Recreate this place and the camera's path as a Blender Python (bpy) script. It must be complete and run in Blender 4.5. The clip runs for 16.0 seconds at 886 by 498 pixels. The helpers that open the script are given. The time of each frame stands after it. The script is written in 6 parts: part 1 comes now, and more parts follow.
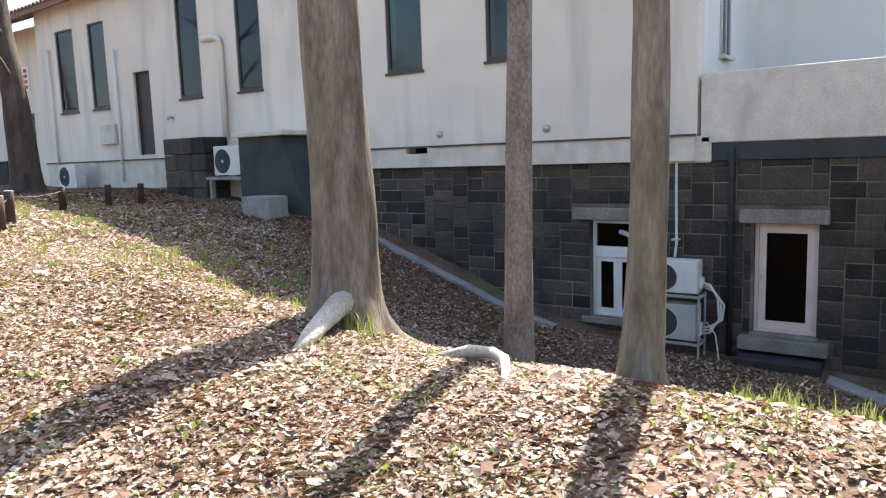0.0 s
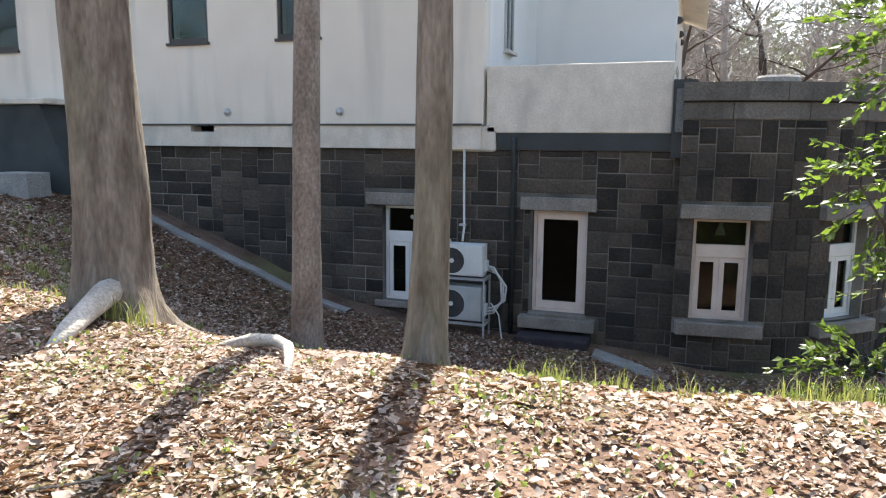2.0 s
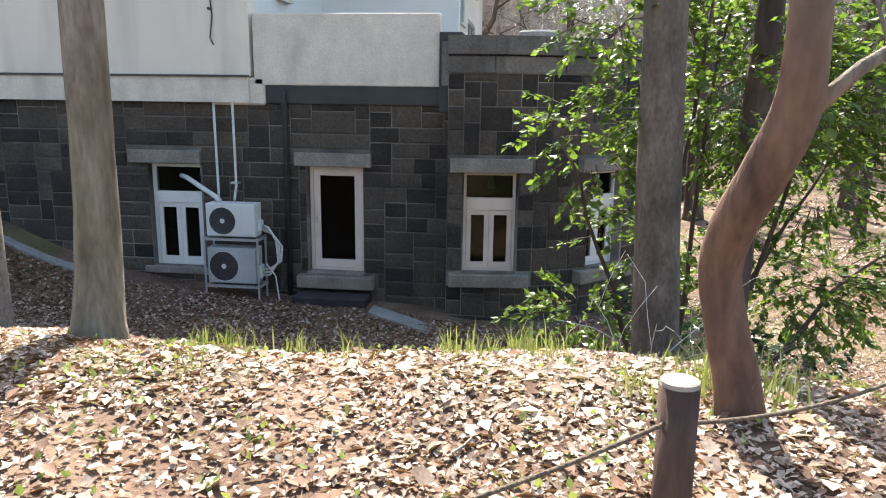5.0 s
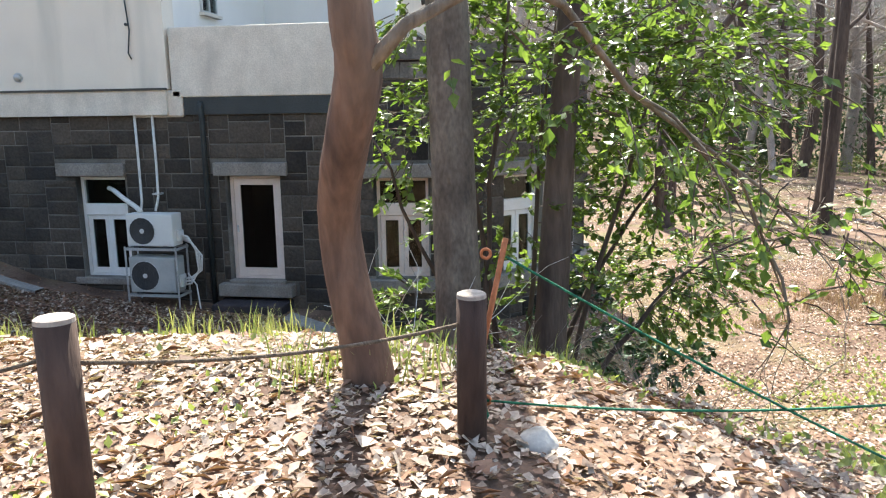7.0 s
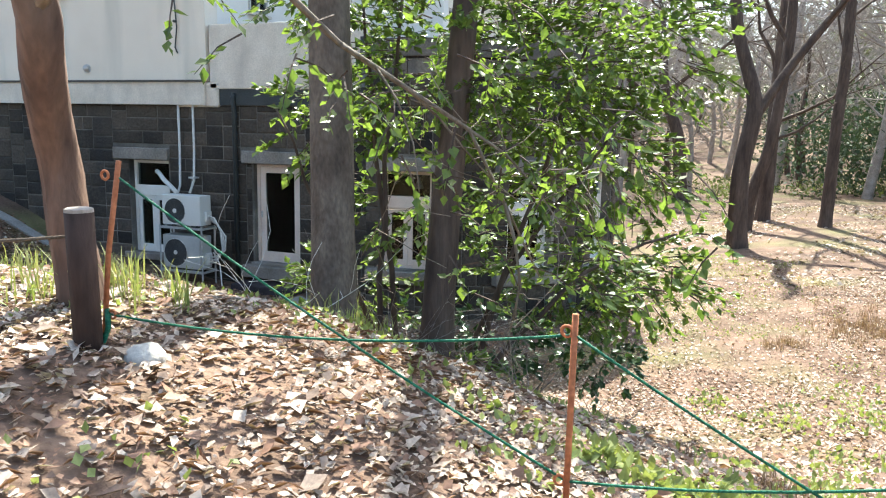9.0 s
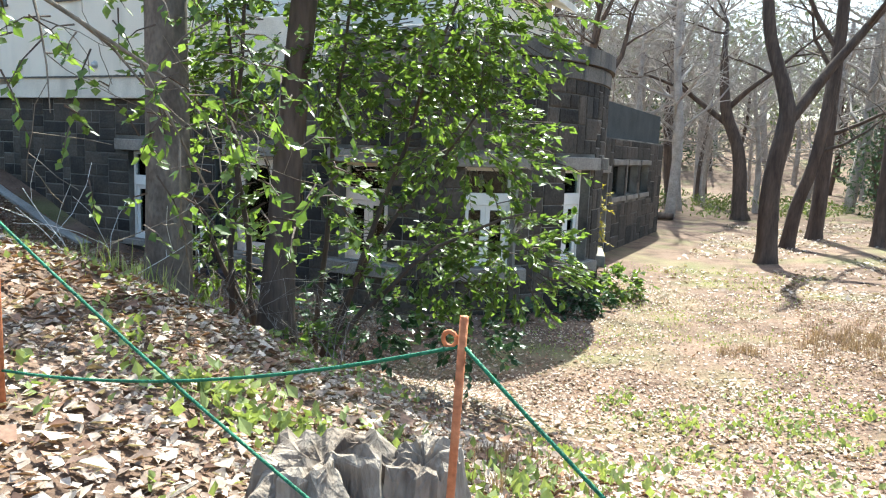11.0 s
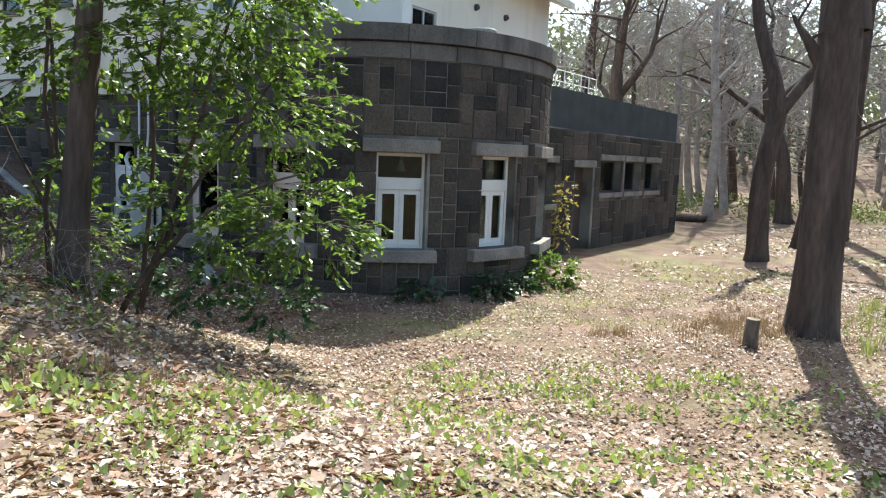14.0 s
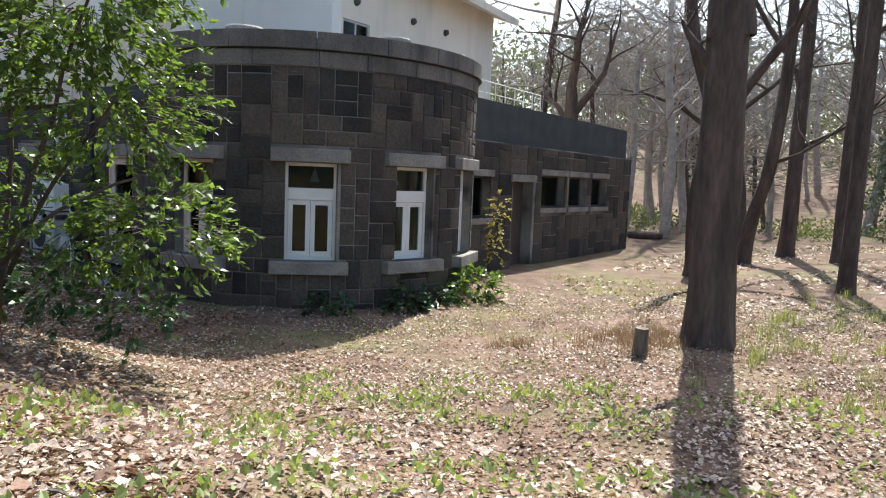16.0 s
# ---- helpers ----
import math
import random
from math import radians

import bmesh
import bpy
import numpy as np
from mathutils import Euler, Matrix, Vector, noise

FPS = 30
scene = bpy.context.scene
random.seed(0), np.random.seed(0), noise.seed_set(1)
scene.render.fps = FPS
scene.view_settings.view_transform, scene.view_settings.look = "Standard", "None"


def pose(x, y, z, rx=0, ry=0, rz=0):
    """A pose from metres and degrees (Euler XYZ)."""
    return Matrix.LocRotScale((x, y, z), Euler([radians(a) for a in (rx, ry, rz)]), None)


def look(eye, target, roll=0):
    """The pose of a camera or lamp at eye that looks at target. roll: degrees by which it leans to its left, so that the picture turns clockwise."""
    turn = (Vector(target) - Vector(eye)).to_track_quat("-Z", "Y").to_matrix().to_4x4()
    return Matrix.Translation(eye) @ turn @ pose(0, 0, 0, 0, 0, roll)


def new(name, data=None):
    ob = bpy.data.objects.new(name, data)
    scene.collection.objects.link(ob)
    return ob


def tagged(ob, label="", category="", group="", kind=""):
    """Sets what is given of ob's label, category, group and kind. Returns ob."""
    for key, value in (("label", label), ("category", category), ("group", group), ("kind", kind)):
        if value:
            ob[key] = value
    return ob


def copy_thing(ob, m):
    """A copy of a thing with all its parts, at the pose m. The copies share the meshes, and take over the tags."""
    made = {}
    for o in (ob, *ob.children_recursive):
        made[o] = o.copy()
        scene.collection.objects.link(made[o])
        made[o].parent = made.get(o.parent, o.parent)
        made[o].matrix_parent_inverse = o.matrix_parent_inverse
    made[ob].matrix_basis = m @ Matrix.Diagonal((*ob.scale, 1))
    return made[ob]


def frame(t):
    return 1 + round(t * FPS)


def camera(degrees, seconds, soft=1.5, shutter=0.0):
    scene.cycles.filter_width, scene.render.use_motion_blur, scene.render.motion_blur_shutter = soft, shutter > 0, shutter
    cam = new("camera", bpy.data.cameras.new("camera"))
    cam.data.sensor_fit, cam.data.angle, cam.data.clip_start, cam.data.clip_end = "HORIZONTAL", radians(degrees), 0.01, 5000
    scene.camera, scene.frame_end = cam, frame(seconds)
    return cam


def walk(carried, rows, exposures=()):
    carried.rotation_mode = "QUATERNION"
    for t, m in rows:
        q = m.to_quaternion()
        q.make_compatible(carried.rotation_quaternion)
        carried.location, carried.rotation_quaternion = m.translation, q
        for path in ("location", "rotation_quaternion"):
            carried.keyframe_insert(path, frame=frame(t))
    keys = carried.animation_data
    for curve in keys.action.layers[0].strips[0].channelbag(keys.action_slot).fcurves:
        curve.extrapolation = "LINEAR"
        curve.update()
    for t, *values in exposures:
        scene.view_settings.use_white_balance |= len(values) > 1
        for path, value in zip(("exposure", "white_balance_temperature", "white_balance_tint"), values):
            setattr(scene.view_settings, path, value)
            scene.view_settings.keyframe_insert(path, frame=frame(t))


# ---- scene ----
cam = camera(63.6, 16.0, soft=1.15)
PATH = [
    (0, (2.058, -12.002, 3.581), (0.91, -10.384, 3.328), -1.9),
    (0.5, (1.861, -12.147, 3.608), (0.647, -10.578, 3.351), -2.3),
    (1, (1.858, -12.156, 3.593), (0.634, -10.599, 3.319), -2.2),
    (1.5, (1.976, -12.038, 3.591), (0.95, -10.347, 3.298), -1.0),
    (2, (2.097, -11.879, 3.569), (1.449, -10.012, 3.265), 0.4),
    (2.5, (2.188, -11.819, 3.531), (1.808, -9.88, 3.221), 0.9),
    (3, (2.223, -11.854, 3.541), (2.024, -9.899, 3.17), 0.9),
    (3.2, (2.368, -11.781, 3.615), (2.197, -9.831, 3.201), 1.0),
    (5.3, (3.382, -11.32, 3.521), (3.139, -9.379, 3.105), 0.5),
    (5.5, (3.553, -11.299, 3.512), (3.311, -9.355, 3.108), 0.2),
    (6, (3.993, -11.21, 3.436), (3.8, -9.258, 3.043), 0.4),
    (6.5, (4.499, -11.173, 3.37), (4.293, -9.216, 3.014), 0.3),
    (7, (5.018, -11.148, 3.31), (4.705, -9.207, 2.947), -0.7),
    (7.5, (5.576, -11.084, 3.265), (5.165, -9.157, 2.922), -1.5),
    (8, (6.105, -11.064, 3.195), (5.622, -9.153, 2.854), -1.2),
    (8.2, (6.304, -11.036, 3.148), (5.798, -9.13, 2.818), -0.6),
    (10.3, (8.297, -10.173, 2.783), (7.405, -8.408, 2.483), 1.5),
    (10.5, (8.514, -10.078, 2.735), (7.625, -8.309, 2.457), 1.1),
    (11, (9.023, -9.898, 2.629), (8.126, -8.132, 2.355), 2.3),
    (11.5, (9.589, -9.734, 2.532), (8.687, -7.972, 2.241), 0.9),
    (12, (10.129, -9.613, 2.452), (9.21, -7.868, 2.116), 1.0),
    (12.5, (10.598, -9.49, 2.412), (9.62, -7.775, 2.093), 1.4),
    (13, (11.07, -9.333, 2.336), (9.988, -7.682, 2.014), 1.8),
    (13.5, (11.477, -9.084, 2.363), (10.344, -7.46, 2.081), 1.7),
    (14, (11.86, -8.714, 2.346), (10.733, -7.082, 2.089), 2.2),
    (14.5, (12.233, -8.429, 2.279), (11.055, -6.826, 2.077), 1.8),
    (15, (12.534, -8.184, 2.261), (11.375, -6.565, 2.072), 2.5),
    (15.5, (12.699, -8.035, 2.209), (11.568, -6.397, 2.011), 3.3),
    (16, (12.719, -7.858, 2.205), (11.624, -6.196, 2.009), 2.3),
]
walk(cam, [(t, look(e, g, r)) for t, e, g, r in PATH],
     exposures=[(0, 1.65, 6500, 7), (0.5, 1.45, 6500, 8), (1.5, 1.35, 6500, 9), (2, 1.6, 6500, 5), (3, 1.8, 6500, -1), (5.5, 1.7, 6500, 4), (6, 1.9, 6500, 2), (7, 1.8, 6500, 3), (8.2, 1.85, 6500, 2), (10.3, 1.85, 6050, -3), (11.5, 1.7, 6050, -4), (12.5, 1.35, 6100, -1), (14.5, 1.35, 6100, -2), (16, 1.15, 6200, 4)])


# ---- world, sun ----
SUN_AZ, SUN_EL = radians(-13.6), radians(51)
world = bpy.data.worlds.new("sky")
scene.world = world
world.use_nodes = True
wn = world.node_tree.nodes
sky = wn.new("ShaderNodeTexSky")
sky.sky_type, sky.sun_disc = "NISHITA", False
sky.sun_elevation, sky.sun_rotation = SUN_EL, SUN_AZ
sky.air_density, sky.dust_density, sky.ozone_density = 1.0, 2.5, 1.0
wn["Background"].inputs["Strength"].default_value = 0.15
world.node_tree.links.new(sky.outputs["Color"], wn["Background"].inputs["Color"])
sun_data = bpy.data.lights.new("sun", "SUN")
sun_data.energy, sun_data.angle, sun_data.color = 5.0, radians(0.55), (1.0, 0.94, 0.86)
sun_lamp = new("sun", sun_data)
toward_sun = Vector((math.sin(SUN_AZ) * math.cos(SUN_EL), math.cos(SUN_AZ) * math.cos(SUN_EL), math.sin(SUN_EL)))
sun_lamp.matrix_world = look(toward_sun * 60, (0, 0, 0))


# ---- materials ----
def surf(name, c1, c2, scale=3.0, rough=0.85, bump=0.3, fine=45.0, rand=0.0, island=0.0, metal=0.0, stretch=(1, 1, 1),
         stain=None, stain_scale=(1.2, 1.2, 0.25), stain_amount=0.6, translucent=0.0, spec=0.3, grain=0.35, local=False):
    """A noisy surface: two colours mixed by coarse noise, a fine grain, optional stains, relief."""
    m = bpy.data.materials.new(name)
    m.use_nodes = True
    nt = m.node_tree
    nd, ln = nt.nodes, nt.links
    bsdf = nd["Principled BSDF"]
    if local:
        place = nd.new("ShaderNodeTexCoord").outputs["Object"]
    else:
        place = nd.new("ShaderNodeNewGeometry").outputs["Position"]
    mp = nd.new("ShaderNodeMapping")
    mp.inputs["Scale"].default_value = stretch
    ln.new(place, mp.inputs["Vector"])

    def noise_tex(s, detail, vec):
        t = nd.new("ShaderNodeTexNoise")
        t.inputs["Scale"].default_value = s
        t.inputs["Detail"].default_value = detail
        ln.new(vec, t.inputs["Vector"])
        return t.outputs["Fac"]

    def math_node(op, a, b):
        k = nd.new("ShaderNodeMath")
        k.operation = op
        for i, v in enumerate((a, b)):
            if isinstance(v, (int, float)):
                k.inputs[i].default_value = v
            else:
                ln.new(v, k.inputs[i])
        return k.outputs[0]

    def blend(fac, a, b, kind="MIX"):
        k = nd.new("ShaderNodeMix")
        k.data_type, k.blend_type = "RGBA", kind
        if isinstance(fac, (int, float)):
            k.inputs[0].default_value = fac
        else:
            ln.new(fac, k.inputs[0])
        for i, v in ((6, a), (7, b)):
            if isinstance(v, tuple):
                k.inputs[i].default_value = (*v, 1)
            else:
                ln.new(v, k.inputs[i])
        return k.outputs[2]

    def ramp(fac, lo, hi):
        k = nd.new("ShaderNodeMapRange")
        k.inputs[1].default_value, k.inputs[2].default_value = lo, hi
        ln.new(fac, k.inputs[0])
        return k.outputs[0]

    coarse = ramp(noise_tex(scale, 5, mp.outputs[0]), 0.3, 0.7)
    small = noise_tex(fine, 6, mp.outputs[0])
    if rand:
        r = nd.new("ShaderNodeObjectInfo").outputs["Random"]
        coarse = math_node("ADD", math_node("MULTIPLY", coarse, 1 - rand), math_node("MULTIPLY", r, rand))
    if island:
        r = nd.new("ShaderNodeNewGeometry").outputs["Random Per Island"]
        coarse = math_node("ADD", math_node("MULTIPLY", coarse, 1 - island), math_node("MULTIPLY", r, island))
    col = blend(coarse, c1, c2)
    g = nd.new("ShaderNodeMapRange")
    g.inputs[1].default_value, g.inputs[2].default_value = 0.25, 0.75
    g.inputs[3].default_value, g.inputs[4].default_value = 1 - grain, 1 + grain * 0.6
    ln.new(small, g.inputs[0])
    col = blend(1.0, col, g.outputs[0], "MULTIPLY")
    if stain:
        sm = nd.new("ShaderNodeMapping")
        sm.inputs["Scale"].default_value = stain_scale
        ln.new(place, sm.inputs["Vector"])
        f = math_node("MULTIPLY", ramp(noise_tex(1.0, 6, sm.outputs[0]), 0.5, 0.75), stain_amount)
        col = blend(f, col, stain)
    ln.new(col, bsdf.inputs["Base Color"])
    bsdf.inputs["Roughness"].default_value = rough
    bsdf.inputs["Metallic"].default_value = metal
    bsdf.inputs["Specular IOR Level"].default_value = spec
    if bump:
        bp = nd.new("ShaderNodeBump")
        bp.inputs["Strength"].default_value = bump
        bp.inputs["Distance"].default_value = 0.02
        ln.new(math_node("ADD", small, math_node("MULTIPLY", coarse, 0.6)), bp.inputs["Height"])
        ln.new(bp.outputs[0], bsdf.inputs["Normal"])
    if translucent:
        tr = nd.new("ShaderNodeBsdfTranslucent")
        ln.new(blend(1.0, col, (1.0, 1.0, 0.55), "MULTIPLY"), tr.inputs["Color"])
        mix = nd.new("ShaderNodeMixShader")
        mix.inputs[0].default_value = translucent
        ln.new(bsdf.outputs[0], mix.inputs[1])
        ln.new(tr.outputs[0], mix.inputs[2])
        ln.new(mix.outputs[0], nd["Material Output"].inputs["Surface"])
    return m


def glass_mat():
    m = bpy.data.materials.new("window glass")
    m.use_nodes = True
    nd, ln = m.node_tree.nodes, m.node_tree.links
    nd.remove(nd["Principled BSDF"])
    gl, tr, fr, mix = (nd.new("ShaderNode" + k) for k in ("BsdfGlossy", "BsdfTransparent", "Fresnel", "MixShader"))
    gl.inputs["Roughness"].default_value = 0.03
    gl.inputs["Color"].default_value = (0.9, 0.95, 0.95, 1)
    tr.inputs["Color"].default_value = (0.55, 0.6, 0.58, 1)
    fr.inputs["IOR"].default_value = 1.42
    ln.new(fr.outputs[0], mix.inputs[0])
    ln.new(tr.outputs[0], mix.inputs[1])
    ln.new(gl.outputs[0], mix.inputs[2])
    ln.new(mix.outputs[0], nd["Material Output"].inputs["Surface"])
    return m


M_SOIL = surf("leaf mould soil", (0.085, 0.05, 0.034), (0.21, 0.135, 0.095), 1.6, 0.95, 0.8, 30, stain=(0.14, 0.17, 0.05), stain_scale=(0.5, 0.5, 0.5), stain_amount=0.55)
M_LITTER = surf("dead leaves", (0.66, 0.545, 0.45), (0.16, 0.095, 0.066), 3, 0.6, 0.1, 60, island=0.9, translucent=0.2, grain=0.35)
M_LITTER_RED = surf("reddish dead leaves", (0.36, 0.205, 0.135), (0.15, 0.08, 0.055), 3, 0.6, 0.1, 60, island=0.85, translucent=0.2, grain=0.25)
M_STUCCO = surf("cream stucco", (0.72, 0.64, 0.54), (0.80, 0.72, 0.61), 0.9, 0.92, 0.15, 60, stain=(0.36, 0.36, 0.31), stain_scale=(1.6, 1.6, 0.22), stain_amount=0.5, grain=0.1)
M_STUCCO_OLD = surf("weathered cream render", (0.62, 0.55, 0.46), (0.74, 0.67, 0.57), 2.5, 0.92, 0.3, 40, stain=(0.33, 0.31, 0.27), stain_scale=(2.5, 2.5, 1.0), stain_amount=0.5, grain=0.15)
M_STUCCO_PALE = surf("pale grey-white stucco", (0.74, 0.71, 0.66), (0.80, 0.77, 0.72), 0.8, 0.9, 0.1, 60, stain=(0.5, 0.5, 0.5), stain_amount=0.3, grain=0.08)
M_STONE = surf("dark tuff stone", (0.014, 0.013, 0.012), (0.125, 0.10, 0.078), 2.2, 0.9, 0.9, 22, rand=0.72, stain=(0.035, 0.034, 0.034), stain_scale=(1.4, 1.4, 0.5), stain_amount=0.6, grain=0.4)
M_MORTAR = surf("grey mortar", (0.025, 0.023, 0.021), (0.33, 0.30, 0.26), 0.7, 0.95, 0.3, 50, stain=(0.03, 0.028, 0.026), stain_scale=(1.3, 1.3, 1.3), stain_amount=1.0)
M_LINTEL = surf("grey dressed stone", (0.19, 0.165, 0.14), (0.31, 0.275, 0.24), 2.5, 0.9, 0.3, 40, stain=(0.12, 0.115, 0.11), stain_scale=(2, 2, 1.2), stain_amount=0.6)
M_COPING = surf("streaked coping stone", (0.095, 0.085, 0.073), (0.21, 0.185, 0.16), 2.0, 0.9, 0.4, 35, rand=0.4, stain=(0.05, 0.05, 0.05), stain_scale=(3.5, 3.5, 0.6), stain_amount=0.85)
M_CONCRETE = surf("old concrete", (0.25, 0.235, 0.22), (0.36, 0.34, 0.31), 2.5, 0.93, 0.4, 35, stain=(0.12, 0.12, 0.1), stain_scale=(2, 2, 2), stain_amount=0.6)
# dark render colour; on the soffit and west foot it stands for shade
M_DARK_RENDER_SHADE = surf("dark green-grey render, also used for shade", (0.045, 0.05, 0.05), (0.075, 0.08, 0.078), 1.5, 0.9, 0.2, 50)
M_ROOF = surf("brown roof tile", (0.20, 0.11, 0.08), (0.30, 0.18, 0.13), 4, 0.75, 0.3, 30, rand=0.5)
M_FRAME_PINK = surf("faded cream-pink paint", (0.68, 0.55, 0.47), (0.76, 0.64, 0.56), 3, 0.55, 0.1, 60, grain=0.12)
M_FRAME_WHITE = surf("off-white paint", (0.74, 0.71, 0.66), (0.82, 0.79, 0.75), 3, 0.5, 0.1, 60, grain=0.12)
M_FRAME_DARK = surf("dark bronze frame", (0.06, 0.055, 0.05), (0.09, 0.08, 0.07), 4, 0.5, 0.05, 60)
M_DOOR_BROWN = surf("dark brown door paint", (0.06, 0.045, 0.04), (0.09, 0.065, 0.055), 3, 0.55, 0.1, 40)
M_GLASS = glass_mat()
# near-black plaster: the darkness of unlit rooms is put into the colour
M_INTERIOR_SHADE = surf("plaster coloured near-black for unlit rooms", (0.035, 0.03, 0.028), (0.05, 0.045, 0.04), 1, 0.9, 0, 20)
M_LAMP = surf("milk glass lamp", (0.75, 0.74, 0.70), (0.8, 0.79, 0.75), 3, 0.3, 0, 20)
M_AC = surf("off-white enamel", (0.66, 0.65, 0.61), (0.73, 0.72, 0.68), 2, 0.4, 0.03, 80, grain=0.08)
M_AC_GREY = surf("dulled grey enamel", (0.40, 0.40, 0.38), (0.50, 0.50, 0.47), 3, 0.5, 0.05, 60, grain=0.12)
M_AC_DARK = surf("dark grille", (0.05, 0.05, 0.05), (0.08, 0.08, 0.08), 3, 0.5, 0, 40)
M_STEEL = surf("galvanised steel", (0.48, 0.48, 0.47), (0.60, 0.60, 0.58), 8, 0.45, 0.05, 60, metal=0.4)
M_PIPE = surf("white pipe tape", (0.62, 0.60, 0.56), (0.72, 0.70, 0.66), 6, 0.6, 0.2, 60)
M_PIPE_DARK = surf("dark drainpipe", (0.03, 0.035, 0.035), (0.05, 0.055, 0.055), 6, 0.5, 0.1, 60)
M_BARK_GREY = surf("grey-brown bark", (0.12, 0.088, 0.064), (0.29, 0.24, 0.19), 7, 0.92, 1.0, 34, stretch=(1, 1, 0.25), grain=0.36, stain=(0.13, 0.15, 0.08), stain_scale=(1.5, 1.5, 0.4), stain_amount=0.5)
M_BARK_SMOOTH = surf("smooth grey bark", (0.17, 0.135, 0.11), (0.30, 0.255, 0.215), 5, 0.85, 0.5, 40, stretch=(1, 1, 0.6), grain=0.45, stain=(0.12, 0.10, 0.08), stain_amount=0.4)
M_BARK_MID = surf("dull grey-brown bark", (0.085, 0.065, 0.052), (0.19, 0.155, 0.125), 5, 0.88, 0.6, 36, stretch=(1, 1, 0.5), grain=0.4, stain=(0.10, 0.09, 0.06), stain_amount=0.4)
M_ROOT = surf("bleached root", (0.40, 0.35, 0.29), (0.58, 0.52, 0.45), 5, 0.85, 0.5, 40, grain=0.35)
M_BARK_RED = surf("reddish bark", (0.085, 0.05, 0.038), (0.23, 0.13, 0.085), 6, 0.85, 0.6, 26, stretch=(1, 1, 0.3), stain=(0.2, 0.17, 0.14), stain_amount=0.6)
M_BARK_DARK = surf("dark bark", (0.055, 0.038, 0.03), (0.125, 0.09, 0.07), 5, 0.92, 0.9, 24, stretch=(1, 1, 0.2))
# paled grey bark: the haze over far trees is put into the colour
M_BARK_PALE_HAZE = surf("grey twig bark paled for haze", (0.26, 0.225, 0.20), (0.42, 0.375, 0.34), 3, 0.9, 0, 20)
M_DEADWOOD = surf("bleached dead wood", (0.09, 0.065, 0.048), (0.35, 0.295, 0.245), 9, 0.9, 1.0, 38, stretch=(1, 1, 0.3), stain=(0.14, 0.09, 0.06), stain_scale=(3, 3, 2), stain_amount=0.7)
M_LEAF = surf("glossy evergreen leaf", (0.07, 0.125, 0.03), (0.20, 0.28, 0.07), 2, 0.32, 0.0, 40, island=0.7, translucent=0.6, spec=0.5, grain=0.2)
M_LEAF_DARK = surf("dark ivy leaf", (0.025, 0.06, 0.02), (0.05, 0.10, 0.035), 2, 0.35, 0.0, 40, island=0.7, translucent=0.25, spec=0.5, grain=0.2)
M_LEAF_FAR = surf("olive undergrowth", (0.10, 0.13, 0.05), (0.19, 0.22, 0.09), 0.6, 0.7, 0.0, 20, island=0.6, translucent=0.35, grain=0.2)
M_LEAF_CONIFER = surf("dark conifer", (0.04, 0.07, 0.04), (0.085, 0.12, 0.065), 0.6, 0.7, 0.0, 20, island=0.6, translucent=0.2, grain=0.2)
M_LEAF_YELLOW = surf("yellow shrub leaf", (0.35, 0.30, 0.05), (0.45, 0.38, 0.08), 2, 0.5, 0, 40, island=0.7, translucent=0.4)
M_WEED = surf("fresh weed leaf", (0.17, 0.22, 0.07), (0.36, 0.40, 0.15), 2, 0.5, 0.0, 40, island=0.7, translucent=0.4, grain=0.2)
M_GRASS = surf("grass blade", (0.18, 0.24, 0.06), (0.42, 0.40, 0.20), 2, 0.55, 0.0, 40, island=0.8, translucent=0.4, grain=0.2)
M_DRY = surf("dry russet fern", (0.17, 0.10, 0.075), (0.40, 0.28, 0.21), 2, 0.8, 0, 40, island=0.8, translucent=0.3)
M_POST = surf("brown post", (0.04, 0.023, 0.018), (0.10, 0.06, 0.045), 6, 0.85, 0.5, 30, stretch=(1, 1, 0.25))
M_POST_TOP = surf("weathered post top", (0.26, 0.22, 0.19), (0.38, 0.33, 0.29), 8, 0.9, 0.4, 30)
M_ROPE = surf("brown rope", (0.11, 0.08, 0.055), (0.19, 0.14, 0.10), 30, 0.9, 0.5, 120)
M_ROPE_GREEN = surf("green rope", (0.012, 0.10, 0.055), (0.03, 0.19, 0.10), 30, 0.7, 0.5, 120)
M_RUST = surf("rusty orange rod", (0.36, 0.11, 0.045), (0.50, 0.19, 0.085), 12, 0.75, 0.3, 50)
M_ROCK = surf("pale rock", (0.38, 0.35, 0.31), (0.52, 0.48, 0.43), 4, 0.9, 0.5, 25)
M_DOORMAT = surf("dark step", (0.03, 0.025, 0.028), (0.055, 0.045, 0.05), 4, 0.85, 0.3, 40)
M_ROOF_FLAT = surf("flat roof felt", (0.12, 0.12, 0.12), (0.2, 0.2, 0.19), 1, 0.9, 0.2, 30)


